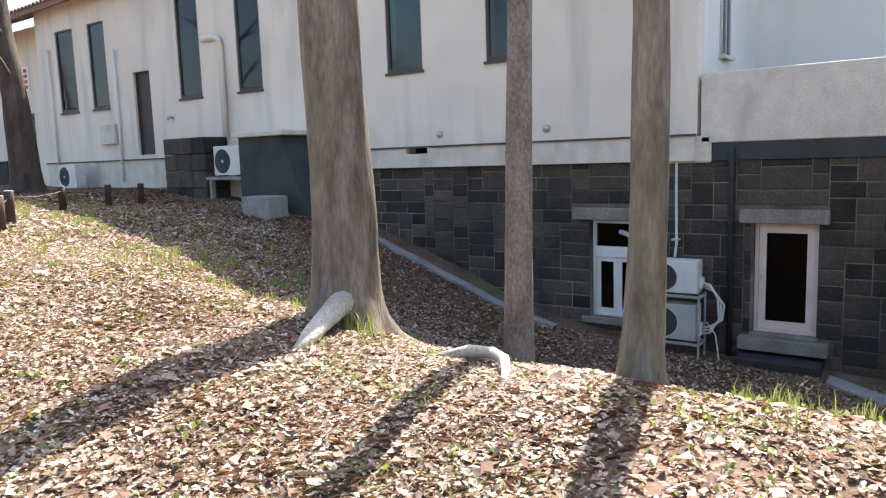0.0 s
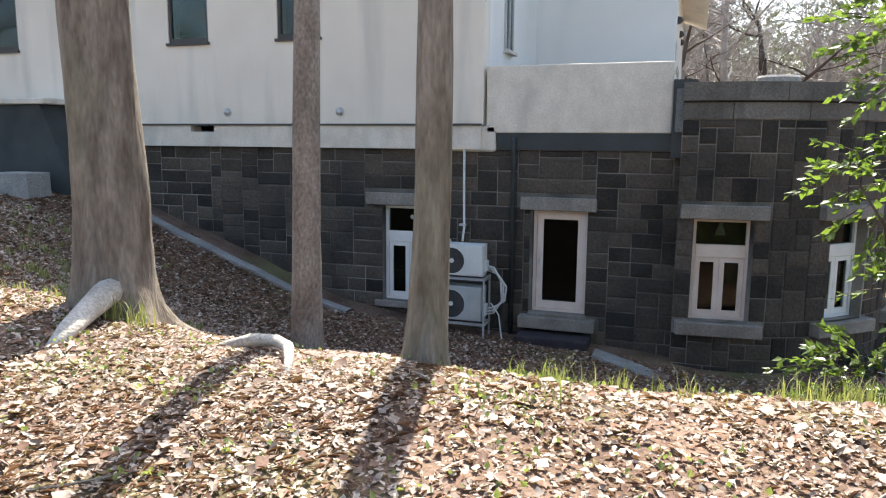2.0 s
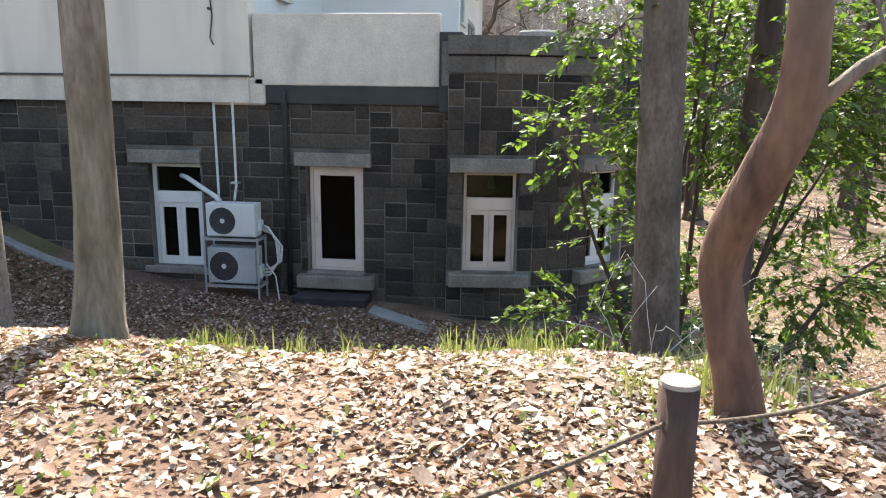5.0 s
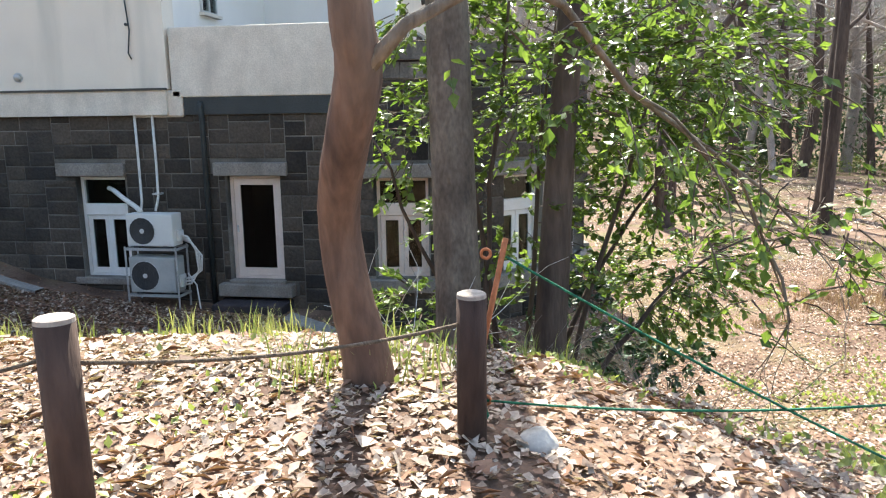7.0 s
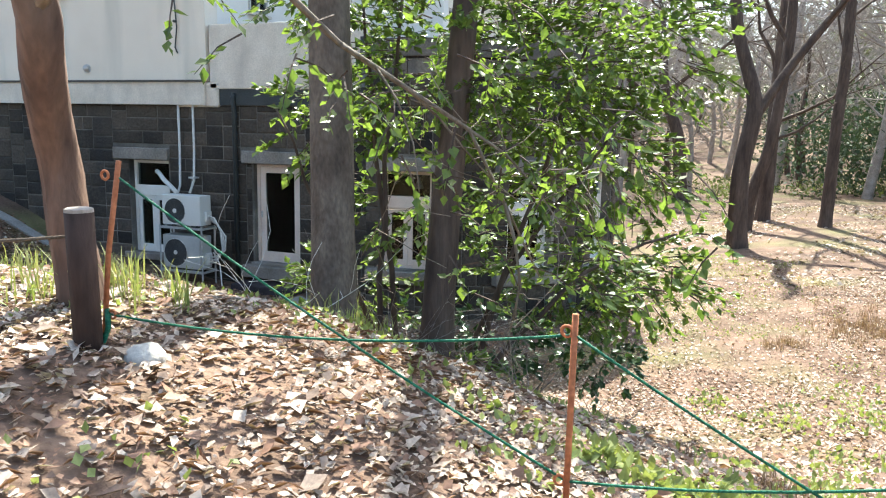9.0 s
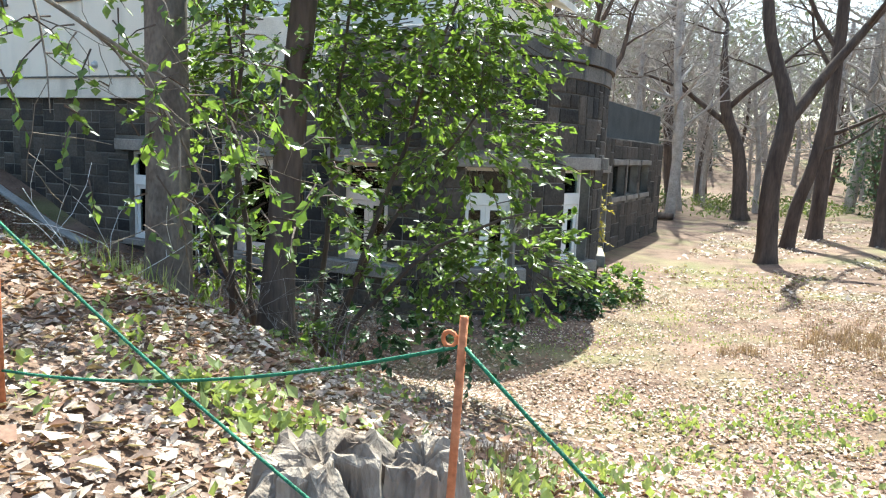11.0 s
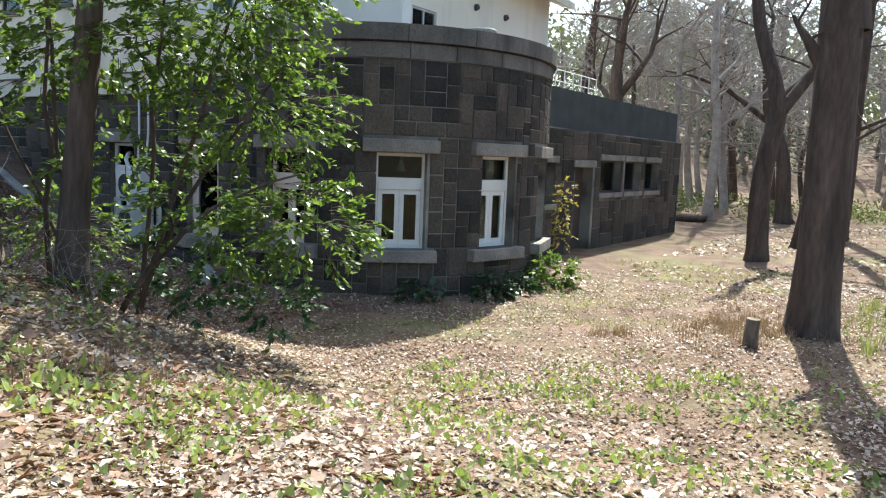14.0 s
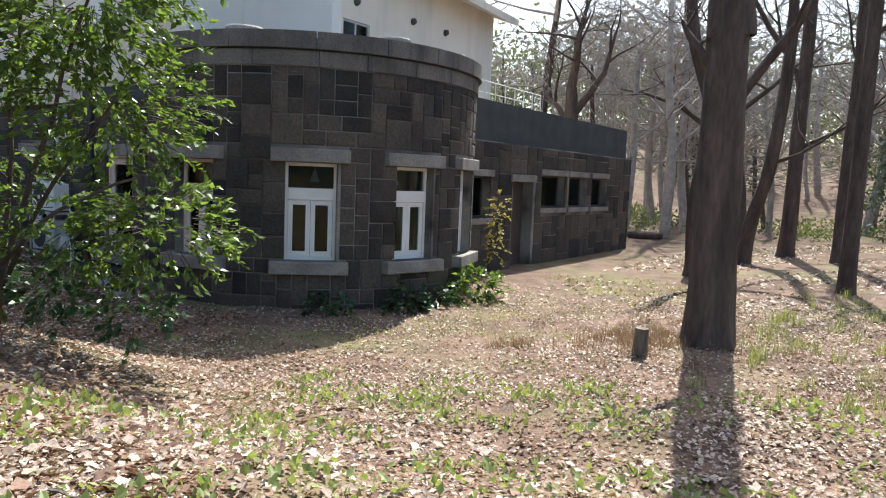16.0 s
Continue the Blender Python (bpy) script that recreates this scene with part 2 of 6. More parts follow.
# ---- mesh tools ----
class Geo:
    """Collects vertices and faces for one mesh."""

    def __init__(self):
        self.v, self.f = [], []

    def add(self, vs, fs, m=None):
        n = len(self.v)
        self.v += [tuple(m @ Vector(p)) for p in vs] if m else [tuple(p) for p in vs]
        self.f += [tuple(i + n for i in q) for q in fs]
        return self

    def box(self, x0, x1, y0, y1, z0, z1, m=None):
        vs = [(x, y, z) for z in (z0, z1) for x, y in ((x0, y0), (x1, y0), (x1, y1), (x0, y1))]
        return self.add(vs, [(3, 2, 1, 0), (4, 5, 6, 7), (0, 1, 5, 4), (1, 2, 6, 5), (2, 3, 7, 6), (3, 0, 4, 7)], m)

    def tube(self, pts, radii, n=8, cap=True, rough=0.0, seed=0):
        rng = random.Random(seed)
        pts = [Vector(p) for p in pts]
        start = len(self.v)
        side = Vector((1, 0, 0))
        for i, p in enumerate(pts):
            d = (pts[min(i + 1, len(pts) - 1)] - pts[max(i - 1, 0)]).normalized()
            side = (side - d * side.dot(d))
            if side.length < 1e-4:
                side = d.orthogonal()
            side.normalize()
            up = d.cross(side)
            for k in range(n):
                a = 2 * math.pi * k / n
                r = radii[i] * (1 + rough * (rng.random() - 0.5))
                self.v.append(tuple(p + side * (math.cos(a) * r) + up * (math.sin(a) * r)))
        for i in range(len(pts) - 1):
            for k in range(n):
                a, b = start + i * n + k, start + i * n + (k + 1) % n
                self.f.append((a, b, b + n, a + n))
        if cap:
            self.f.append(tuple(start + k for k in range(n - 1, -1, -1)))
            self.f.append(tuple(start + (len(pts) - 1) * n + k for k in range(n)))
        return self

    def mesh(self, name, mat, smooth=False):
        me = bpy.data.meshes.new(name)
        me.from_pydata(self.v, [], self.f)
        me.materials.append(mat)
        if smooth:
            me.polygons.foreach_set("use_smooth", [True] * len(me.polygons))
        me.update()
        return me


def bevelled(geo, width, segments=1):
    """The geometry with its edges rounded."""
    bm = bmesh.new()
    me = bpy.data.meshes.new("tmp")
    me.from_pydata(geo.v, [], geo.f)
    bm.from_mesh(me)
    bpy.data.meshes.remove(me)
    bmesh.ops.bevel(bm, geom=bm.edges[:], offset=width, segments=segments, affect="EDGES", profile=0.5)
    out = Geo()
    bm.verts.index_update()
    out.v = [tuple(v.co) for v in bm.verts]
    out.f = [tuple(v.index for v in f.verts) for f in bm.faces]
    bm.free()
    return out


def part(name, geo, mat, parent, label="", smooth=False, m=None):
    """One mesh object under a thing or a part."""
    ob = new(name, geo.mesh(name, mat, smooth))
    if parent:
        ob.parent = parent
    if m:
        ob.matrix_basis = m
    return tagged(ob, label)


def thing(name, label, category, group="", m=None, kind=""):
    ob = new(name)
    if m:
        ob.matrix_basis = m
    return tagged(ob, label, category, group, kind)


def solid(name, geo, mat, label, category, kind="", smooth=False, m=None, group=""):
    ob = new(name, geo.mesh(name, mat, smooth))
    if m:
        ob.matrix_basis = m
    return tagged(ob, label, category, group, kind)


# ---- ground ----
def smooth_interp(x, xs, ys):
    out = 0.0
    for d, w in ((-0.8, 0.25), (0.0, 0.5), (0.8, 0.25)):
        out = out + w * np.interp(np.asarray(x) + d, xs, ys)
    return out


def ground_z(x, y):
    """Height of the ground: a bank falling from the path to the foot of the building, rising to the west."""
    x, y = np.asarray(x, float), np.asarray(y, float)
    foot = smooth_interp(x, [-40, -16, -11, -8.5, -6.7, -5, -3.5, -2, 0, 3, 8, 10, 13, 30],
                         [3.2, 3.0, 2.6, 2.2, 1.55, 0.85, 0.45, 0.28, 0.15, -0.02, -0.05, 0.22, 0.35, 0.2])
    top = smooth_interp(x, [-40, -20, -12, -6, -2, 0, 3, 5, 6.6, 8.3, 10, 12, 16, 30],
                        [3.6, 3.4, 3.05, 2.45, 2.07, 2.05, 2.1, 2.12, 1.74, 1.38, 1.02, 0.76, 0.55, 0.4])
    reach = 5.6 + 1.1 * np.clip((x - 5) / 2, 0, 1)
    s = np.clip((-2.5 - y) / reach, 0, 1)
    s = s * s * (3 - 2 * s)
    z = foot + (top - foot) * s
    near = np.exp(-((y + 8) / 14) ** 2)
    z = z + near * (0.03 * np.sin(1.9 * x + 0.7 * y) + 0.025 * np.sin(0.8 * x - 2.3 * y + 1) + 0.012 * np.sin(5.1 * x + 3.3 * y))
    far = np.clip((np.hypot(x - 6, y) - 45) / 60, 0, 1)
    return z + 9 * far * far * (3 - 2 * far) * (y > 0)


def gz(x, y):
    return float(ground_z(x, y))


def axis(lo, hi, step, reach):
    mid = list(np.arange(lo, hi + step / 2, step))
    out, d = [], step
    while sum(out) < reach:
        d *= 1.25
        out.append(d)
    left = [lo - s for s in np.cumsum(out)][::-1]
    right = [mid[-1] + s for s in np.cumsum(out)]
    return np.array(left + mid + right)


gx, gy = axis(-16, 17, 0.17, 900), axis(-15, 16, 0.17, 900)
GX, GY = np.meshgrid(gx, gy)
GZ = ground_z(GX, GY)
nx = len(gx)
gverts = np.stack([GX.ravel(), GY.ravel(), GZ.ravel()], 1)
ii, jj = np.meshgrid(np.arange(len(gy) - 1), np.arange(nx - 1), indexing="ij")
a = (ii * nx + jj).ravel()
gfaces = np.stack([a, a + 1, a + nx + 1, a + nx], 1)
gm = bpy.data.meshes.new("ground")
gm.from_pydata(gverts.tolist(), [], gfaces.tolist())
gm.materials.append(M_SOIL)
gm.polygons.foreach_set("use_smooth", [True] * len(gm.polygons))
tagged(new("ground", gm), "brown woodland soil under leaf litter, sloping down to the building", "ground", kind="structure")

# ---- building shells ----
MAIN_X1 = -1.32     # east end of the tall cream block
STONE_TOP = 3.42


def grid_wall(x0, x1, z0, z1, y0, y1, openings):
    """A wall along x with through openings (x0, x1, z0, z1)."""
    g = Geo()
    xs = sorted({x0, x1, *[v for o in openings for v in o[:2] if x0 < v < x1]})
    for a, b in zip(xs, xs[1:]):
        holes = sorted((o[2], o[3]) for o in openings if o[0] <= a + 1e-6 and o[1] >= b - 1e-6)
        z = z0
        for lo, hi in holes:
            if lo > z:
                g.box(a, b, y0, y1, z, lo)
            z = max(z, hi)
        if z < z1:
            g.box(a, b, y0, y1, z, z1)
    return g


def ashlar(u0, u1, z0, z1, holes, rng, cell=0.115, ws=(2, 3, 3, 4, 4, 5), hs=(2, 2, 2, 3, 3, 4)):
    """Random ashlar: rectangles (u, z, w, h) that tile a wall without covering the holes."""
    nu, nz = int(round((u1 - u0) / cell)), int(round((z1 - z0) / cell))
    cu, cz = (u1 - u0) / nu, (z1 - z0) / nz
    used = np.zeros((nu, nz), bool)
    for a, b, lo, hi in holes:
        for i in range(nu):
            for j in range(nz):
                if a < u0 + (i + 0.5) * cu < b and lo < z0 + (j + 0.5) * cz < hi:
                    used[i, j] = True
    out = []
    for j in range(nz):
        for i in range(nu):
            if used[i, j]:
                continue
            w = rng.choice(ws)
            h = rng.choice(hs)
            w2 = 0
            while w2 < w and i + w2 < nu and not used[i + w2, j]:
                w2 += 1
            if i + w2 + 1 < nu and not used[i + w2, j] and used[i + w2 + 1, j]:
                w2 += 1
            h2 = 1
            while h2 < h and j + h2 < nz and not used[i:i + w2, j + h2].any():
                h2 += 1
            used[i:i + w2, j:j + h2] = True
            out.append((u0 + i * cu, z0 + j * cz, w2 * cu, h2 * cz))
    return out


BLOCKS = {}


def block_mesh(w, h, rng):
    """A rough-faced stone block lying in x, z, facing -y, its back at y = 0."""
    key = (round(w, 2), round(h, 2), rng.randrange(3))
    if key not in BLOCKS:
        g, r = Geo(), random.Random(hash(key) % 1000)
        j, c, d = 0.009, 0.018, 0.02
        x0, x1, z0, z1 = j, w - j, j, h - j
        ring0 = [(x0, 0, z0), (x1, 0, z0), (x1, 0, z1), (x0, 0, z1)]
        ring1 = [(x, -d * 0.45, z) for x, _, z in ring0]
        ring2 = [(x + (c if x == x0 else -c) * r.uniform(0.6, 1.5), -d * r.uniform(0.75, 1.1), z + (c if z == z0 else -c) * r.uniform(0.6, 1.5)) for x, _, z in ring0]
        cx, cz = (x0 + x1) / 2 + r.uniform(-0.2, 0.2) * w, (z0 + z1) / 2 + r.uniform(-0.2, 0.2) * h
        vs = ring0 + ring1 + ring2 + [(cx, -d * r.uniform(1.0, 1.5), cz)]
        fs = []
        for k in (0, 4):
            for q in range(4):
                n = (q + 1) % 4
                fs.append((k + q, k + n, k + 4 + n, k + 4 + q))
        fs += [(8 + q, 8 + (q + 1) % 4, 12) for q in range(4)]
        BLOCKS[key] = g.add(vs, fs).mesh("stone_block", M_STONE)
    return BLOCKS[key]

# openings of the front wall, x0, x1, z0, z1
WIN_A = (-3.23, -2.30, 0.60, 2.37)
DOOR_B = (-0.44, 0.49, 0.62, 2.40)
FRONT_Y = 0.10
tall = [(-21.2, -20.15, 5.38, 7.9), (-19.3, -18.4, 5.38, 7.9), (-14.95, -14.0, 5.38, 8.2), (-12.55, -11.65, 5.38, 8.2),
        (-10.15, -9.2, 5.38, 8.2), (-7.75, -6.82, 5.38, 8.2), (-5.3, -4.4, 5.38, 8.2)]
BROWN = (-17.1, -16.3, 3.95, 6.28)
main = grid_wall(-22.4, MAIN_X1, 3.82, 9.0, 0.0, 0.35, tall + [BROWN])
solid("wall_main", main, M_STUCCO, "tall cream stucco wall with grey water streaks", "wall", "structure")
solid("wall_main_band", grid_wall(-9.6, MAIN_X1 - 0.03, STONE_TOP - 0.02, 3.82, -0.03, 0.3, [(-7.3, -6.75, 3.68, 3.8)]), M_STUCCO_OLD,
      "uneven cream rendered band under the wall's ledge", "wall band", "structure")
solid("wall_main_base", grid_wall(-22.4, -9.6, 1.5, 3.82, -0.02, 0.3, []), M_STUCCO_OLD, "worn cream render at the wall's foot", "wall base", "structure")
solid("trim_ledge", Geo().box(-22.4, MAIN_X1 - 0.02, -0.06, 0.0, 3.80, 3.835), M_FRAME_DARK, "thin dark ledge line along the cream wall", "ledge", "structure")
solid("wall_main_end", Geo().box(MAIN_X1 - 0.35, MAIN_X1, 0.35, 4.2, 3.3, 9.0), M_STUCCO_PALE, "pale stucco return wall", "wall", "structure")
solid("wall_bracket", bevelled(Geo().box(-2.0, -1.1, 0.02, 0.42, 3.36, 3.80), 0.03), M_STUCCO_OLD, "stained cream render block below the wall's corner", "wall band", "structure")
WEST_LOW = [(-25.57, -24.87, 4.81, 5.66)] + [(-30.55 - 1.87 * k, -29.1 - 1.87 * k, 4.75, 5.63) for k in range(6)]
WEST_HIGH = [(-30.45 - 1.8 * k, -29.77 - 1.8 * k, 7.12, 7.9) for k in range(6)]
# the dark colour stands for the shade of a recess under the west wall
solid("wall_west_foot", grid_wall(-44, -27.6, 0.5, 4.03, 1.0, 1.4, []), M_DARK_RENDER_SHADE, "base of the west part, a recess's shade put into its dark colour", "wall base", "structure")
# added inner wall, its colour carries the room's shade
solid("wall_west_rooms", Geo().box(-44, -22.2, 3.2, 3.4, 0.5, 8.4), M_INTERIOR_SHADE, "plain added inner wall, room shade put into its near-black colour", "wall", "structure")
west_roof = Geo()
west_roof.add([(-44.4, 0.35, 8.02), (-27.62, 0.35, 8.22), (-27.62, 5.2, 9.9), (-44.4, 5.2, 9.7),
               (-44.4, 0.35, 8.17), (-27.62, 0.35, 8.37), (-27.62, 5.2, 10.05), (-44.4, 5.2, 9.85)],
              [(3, 2, 1, 0), (4, 5, 6, 7), (0, 1, 5, 4), (1, 2, 6, 5), (2, 3, 7, 6), (3, 0, 4, 7)])
solid("roof_west", west_roof, M_ROOF, "brown tiled roof over the west part", "roof", "structure")
solid("wall_west_end", Geo().box(-44.3, -44, 0.9, 11.3, 0, 8.2).box(-44, -27.3, 11.0, 11.3, 0, 8.2), M_STUCCO, "plain stucco end wall", "wall", "structure")
solid("wall_west_return_upper", grid_wall(-44, -27, 6.4, 8.3, 0.9, 1.3, WEST_HIGH), M_STUCCO, "cream stucco upper wall of the west part", "wall", "structure")
solid("wall_west_return_lower", grid_wall(-44, -27, 4.0, 6.4, 0.9, 1.3, WEST_LOW[1:]), M_STUCCO, "cream stucco lower wall of the west part", "wall", "structure")
solid("wall_west_return", grid_wall(-27, -22.4, 2.0, 8.6, 0.9, 1.3, WEST_LOW[:1]), M_STUCCO, "cream stucco wall of the set-back west part", "wall", "structure")
solid("wall_west_side", Geo().box(-22.4, -22.1, 0.35, 1.3, 2.0, 8.6), M_STUCCO, "cream stucco return wall", "wall", "structure")
solid("wall_main_back", Geo().box(-27, 1.25, 11.0, 11.3, 0, 9.0), M_STUCCO, "plain stucco back wall", "wall", "structure")
solid("wall_main_west", Geo().box(-27.3, -27, 3.5, 11.0, 0, 9.0), M_STUCCO, "plain stucco west wall", "wall", "structure")
# upper tower behind the terrace
solid("wall_tower_front", Geo().box(MAIN_X1, 1.6, 4.2, 4.5, 3.3, 7.4), M_STUCCO_PALE, "pale stucco wall set back above the terrace", "wall", "structure")


def side_wall(x0, x1, y0, y1, z0, z1, openings):
    g = grid_wall(y0, y1, z0, z1, x0, x1, openings)
    g.v = [(v[1], v[0], v[2]) for v in g.v]
    g.f = [tuple(reversed(f)) for f in g.f]
    return g


solid("wall_tower_east", side_wall(1.25, 1.6, 4.5, 11.3, 3.3, 7.3, [(4.55, 5.5, 5.1, 5.72), (6.4, 8.7, 4.95, 5.37)]), M_STUCCO, "cream stucco upper wall under sloping eaves", "wall", "structure")

# roofs
roof = Geo()
roof.add([(-27.6, -0.5, 8.35), (MAIN_X1 + 0.3, -0.5, 8.95), (MAIN_X1 + 0.3, 5.2, 10.6), (-27.6, 5.2, 10.6),
          (-27.6, -0.5, 8.5), (MAIN_X1 + 0.3, -0.5, 9.1), (MAIN_X1 + 0.3, 5.2, 10.75), (-27.6, 5.2, 10.75)],
         [(3, 2, 1, 0), (4, 5, 6, 7), (0, 1, 5, 4), (1, 2, 6, 5), (2, 3, 7, 6), (3, 0, 4, 7)])
roof.add([(-27.6, 5.2, 10.6), (1.2, 5.2, 10.6), (1.2, 11.8, 7.3), (-27.6, 11.8, 7.3),
          (-27.6, 5.2, 10.75), (1.2, 5.2, 10.75), (1.2, 11.8, 7.45), (-27.6, 11.8, 7.45)],
         [(3, 2, 1, 0), (4, 5, 6, 7), (0, 1, 5, 4), (1, 2, 6, 5), (2, 3, 7, 6), (3, 0, 4, 7)])
main_roof = solid("roof_main", roof, M_ROOF, "brown tiled pitched roof over the cream block", "roof", "structure")
tower_roof = Geo()
tower_roof.add([(2.25, 3.8, 7.15), (2.25, 11.7, 6.85), (-2.5, 11.7, 8.6), (-2.5, 3.8, 8.9),
                (2.25, 3.8, 7.35), (2.25, 11.7, 7.05), (-2.5, 11.7, 8.8), (-2.5, 3.8, 9.1)],
               [(0, 1, 2, 3), (7, 6, 5, 4), (1, 0, 4, 5), (2, 1, 5, 6), (3, 2, 6, 7), (0, 3, 7, 4)])
solid("roof_tower", tower_roof, M_STUCCO, "cream boxed eaves of the upper roof", "roof", "structure")
tile = Geo().tube([(0, 0, 0), (0, 0.32, 0.085)], [0.085, 0.075], 8, False).mesh("roof_tile", M_ROOF, True)
for k in range(55):
    x = -27.5 + k * 0.24
    for r in range(2):
        t = new("roof_tile", tile)
        t.parent = main_roof
        t.location = (x, -0.52 + r * 0.3, 8.52 + (x + 27.6) * 0.0227 + r * 0.085)

# stone ground floor
front = grid_wall(-9.6, 1.95, -0.4, STONE_TOP, FRONT_Y, FRONT_Y + 0.45, [WIN_A, DOOR_B])
wall_stone = solid("wall_stone", front, M_MORTAR, "dark rusticated stone wall with pale mortar joints", "wall", "structure")
# terrace parapet
para = bevelled(Geo().box(-1.27, 1.75, 0.02, 0.30, 3.68, 4.79), 0.02, 2)
solid("terrace_parapet", para, M_STUCCO_OLD, "cream rendered terrace parapet over the stone wall", "parapet", "structure")
solid("terrace_slab", Geo().box(-1.32, 2.6, 0.30, 5.3, 3.35, 3.68), M_ROOF_FLAT, "flat terrace roof", "roof", "structure")
# shadow strip under the overhanging parapet, built as a dark band
solid("terrace_soffit", Geo().box(-1.08, 1.75, 0.04, 0.5, 3.40, 3.68), M_DARK_RENDER_SHADE, "dark band below the parapet, the overhang's shade put into its colour", "wall band", "structure")
solid("terrace_pier", Geo().box(1.752, 2.1, -0.1, 0.35, 3.3, 4.5), M_DARK_RENDER_SHADE, "dark green-grey pier beside the parapet", "wall band", "structure")

# round bastion
BC, BR = (2.25, 3.08), 3.28
ANG = [radians(v) for v in (6.0, 42.7, 75.6, 107.0)]
WIN_Z = (0.76, 2.38)
HALF = 0.44 / BR


def on_arc(ang, r):
    return (BC[0] + r * math.sin(ang), BC[1] - r * math.cos(ang))


def arc_wall(a0, a1, z0, z1, r0, r1, openings, step=radians(4)):
    g = Geo()
    cuts = {a0, a1, *[v for o in openings for v in o[:2]]}
    k = a0
    while k < a1:
        cuts.add(k)
        k += step
    cuts = sorted(c for c in cuts if a0 <= c <= a1)
    for a, b in zip(cuts, cuts[1:]):
        if b - a < 1e-5:
            continue
        holes = sorted((o[2], o[3]) for o in openings if o[0] <= a + 1e-6 and o[1] >= b - 1e-6)
        spans, z = [], z0
        for lo, hi in holes:
            spans.append((z, lo))
            z = hi
        spans.append((z, z1))
        for lo, hi in spans:
            if hi - lo < 1e-4:
                continue
            ring = [on_arc(a, r1), on_arc(b, r1), on_arc(b, r0), on_arc(a, r0)]
            vs = [(*p, zz) for zz in (lo, hi) for p in ring]
            g.add(vs, [(3, 2, 1, 0), (4, 5, 6, 7), (0, 1, 5, 4), (1, 2, 6, 5), (2, 3, 7, 6), (3, 0, 4, 7)])
    return g


arc_open = [(a - HALF, a + HALF, *WIN_Z) for a in ANG]
A0, A1 = radians(-6), radians(150)
wall_round = solid("wall_bastion", arc_wall(A0, A1, -0.5, 3.90, BR - 0.45, BR, arc_open), M_MORTAR, "dark stone wall of the round bastion", "wall", "structure")
solid("ceiling_bastion", arc_wall(radians(-8), radians(215), 3.7, 4.36, 0.05, BR - 0.02, []), M_ROOF_FLAT, "flat roof of the round bastion", "roof", "structure")

# wing beyond the bastion
WX = 4.1
wing_open = [(8.35, 9.5, -0.1, 2.2), (10.0, 11.55, 1.5, 2.4), (11.85, 13.2, 1.5, 2.4), (13.6, 14.9, 1.5, 2.4), (6.2, 7.2, 1.3, 2.3)]
wall_wing = solid("wall_wing", side_wall(WX - 0.45, WX, 5.2, 17.2, -0.5, 3.15, wing_open), M_MORTAR, "dark stone wall of the low wing", "wall", "structure")
solid("wall_wing_upper", Geo().box(WX - 0.6, WX - 0.12, 5.2, 16.9, 3.15, 4.12), M_DARK_RENDER_SHADE, "dark green-grey rendered parapet of the low wing", "wall", "structure")
solid("wall_wing_end", Geo().box(-2.0, WX - 0.45, 16.8, 17.2, -0.5, 3.15), M_MORTAR, "plain end wall of the low wing", "wall", "structure")
solid("roof_wing", Geo().box(-2.0, WX - 0.2, 5.2, 17.0, 3.1, 3.3), M_ROOF_FLAT, "flat roof of the low wing", "roof", "structure")
# added inner walls behind the windows, near-black for the rooms' shade
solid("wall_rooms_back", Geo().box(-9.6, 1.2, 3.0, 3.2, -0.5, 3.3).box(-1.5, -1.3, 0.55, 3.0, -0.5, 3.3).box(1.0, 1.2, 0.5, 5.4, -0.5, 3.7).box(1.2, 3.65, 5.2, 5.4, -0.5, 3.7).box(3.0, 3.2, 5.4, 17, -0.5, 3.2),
      M_INTERIOR_SHADE, "plain added inner walls, room shade put into their near-black colour", "wall", "structure")
solid("wall_upper_rooms", Geo().box(-22.0, MAIN_X1 - 0.4, 2.2, 2.4, 3.9, 9.0), M_INTERIOR_SHADE, "plain added inner wall, room shade put into its near-black colour", "wall", "structure")

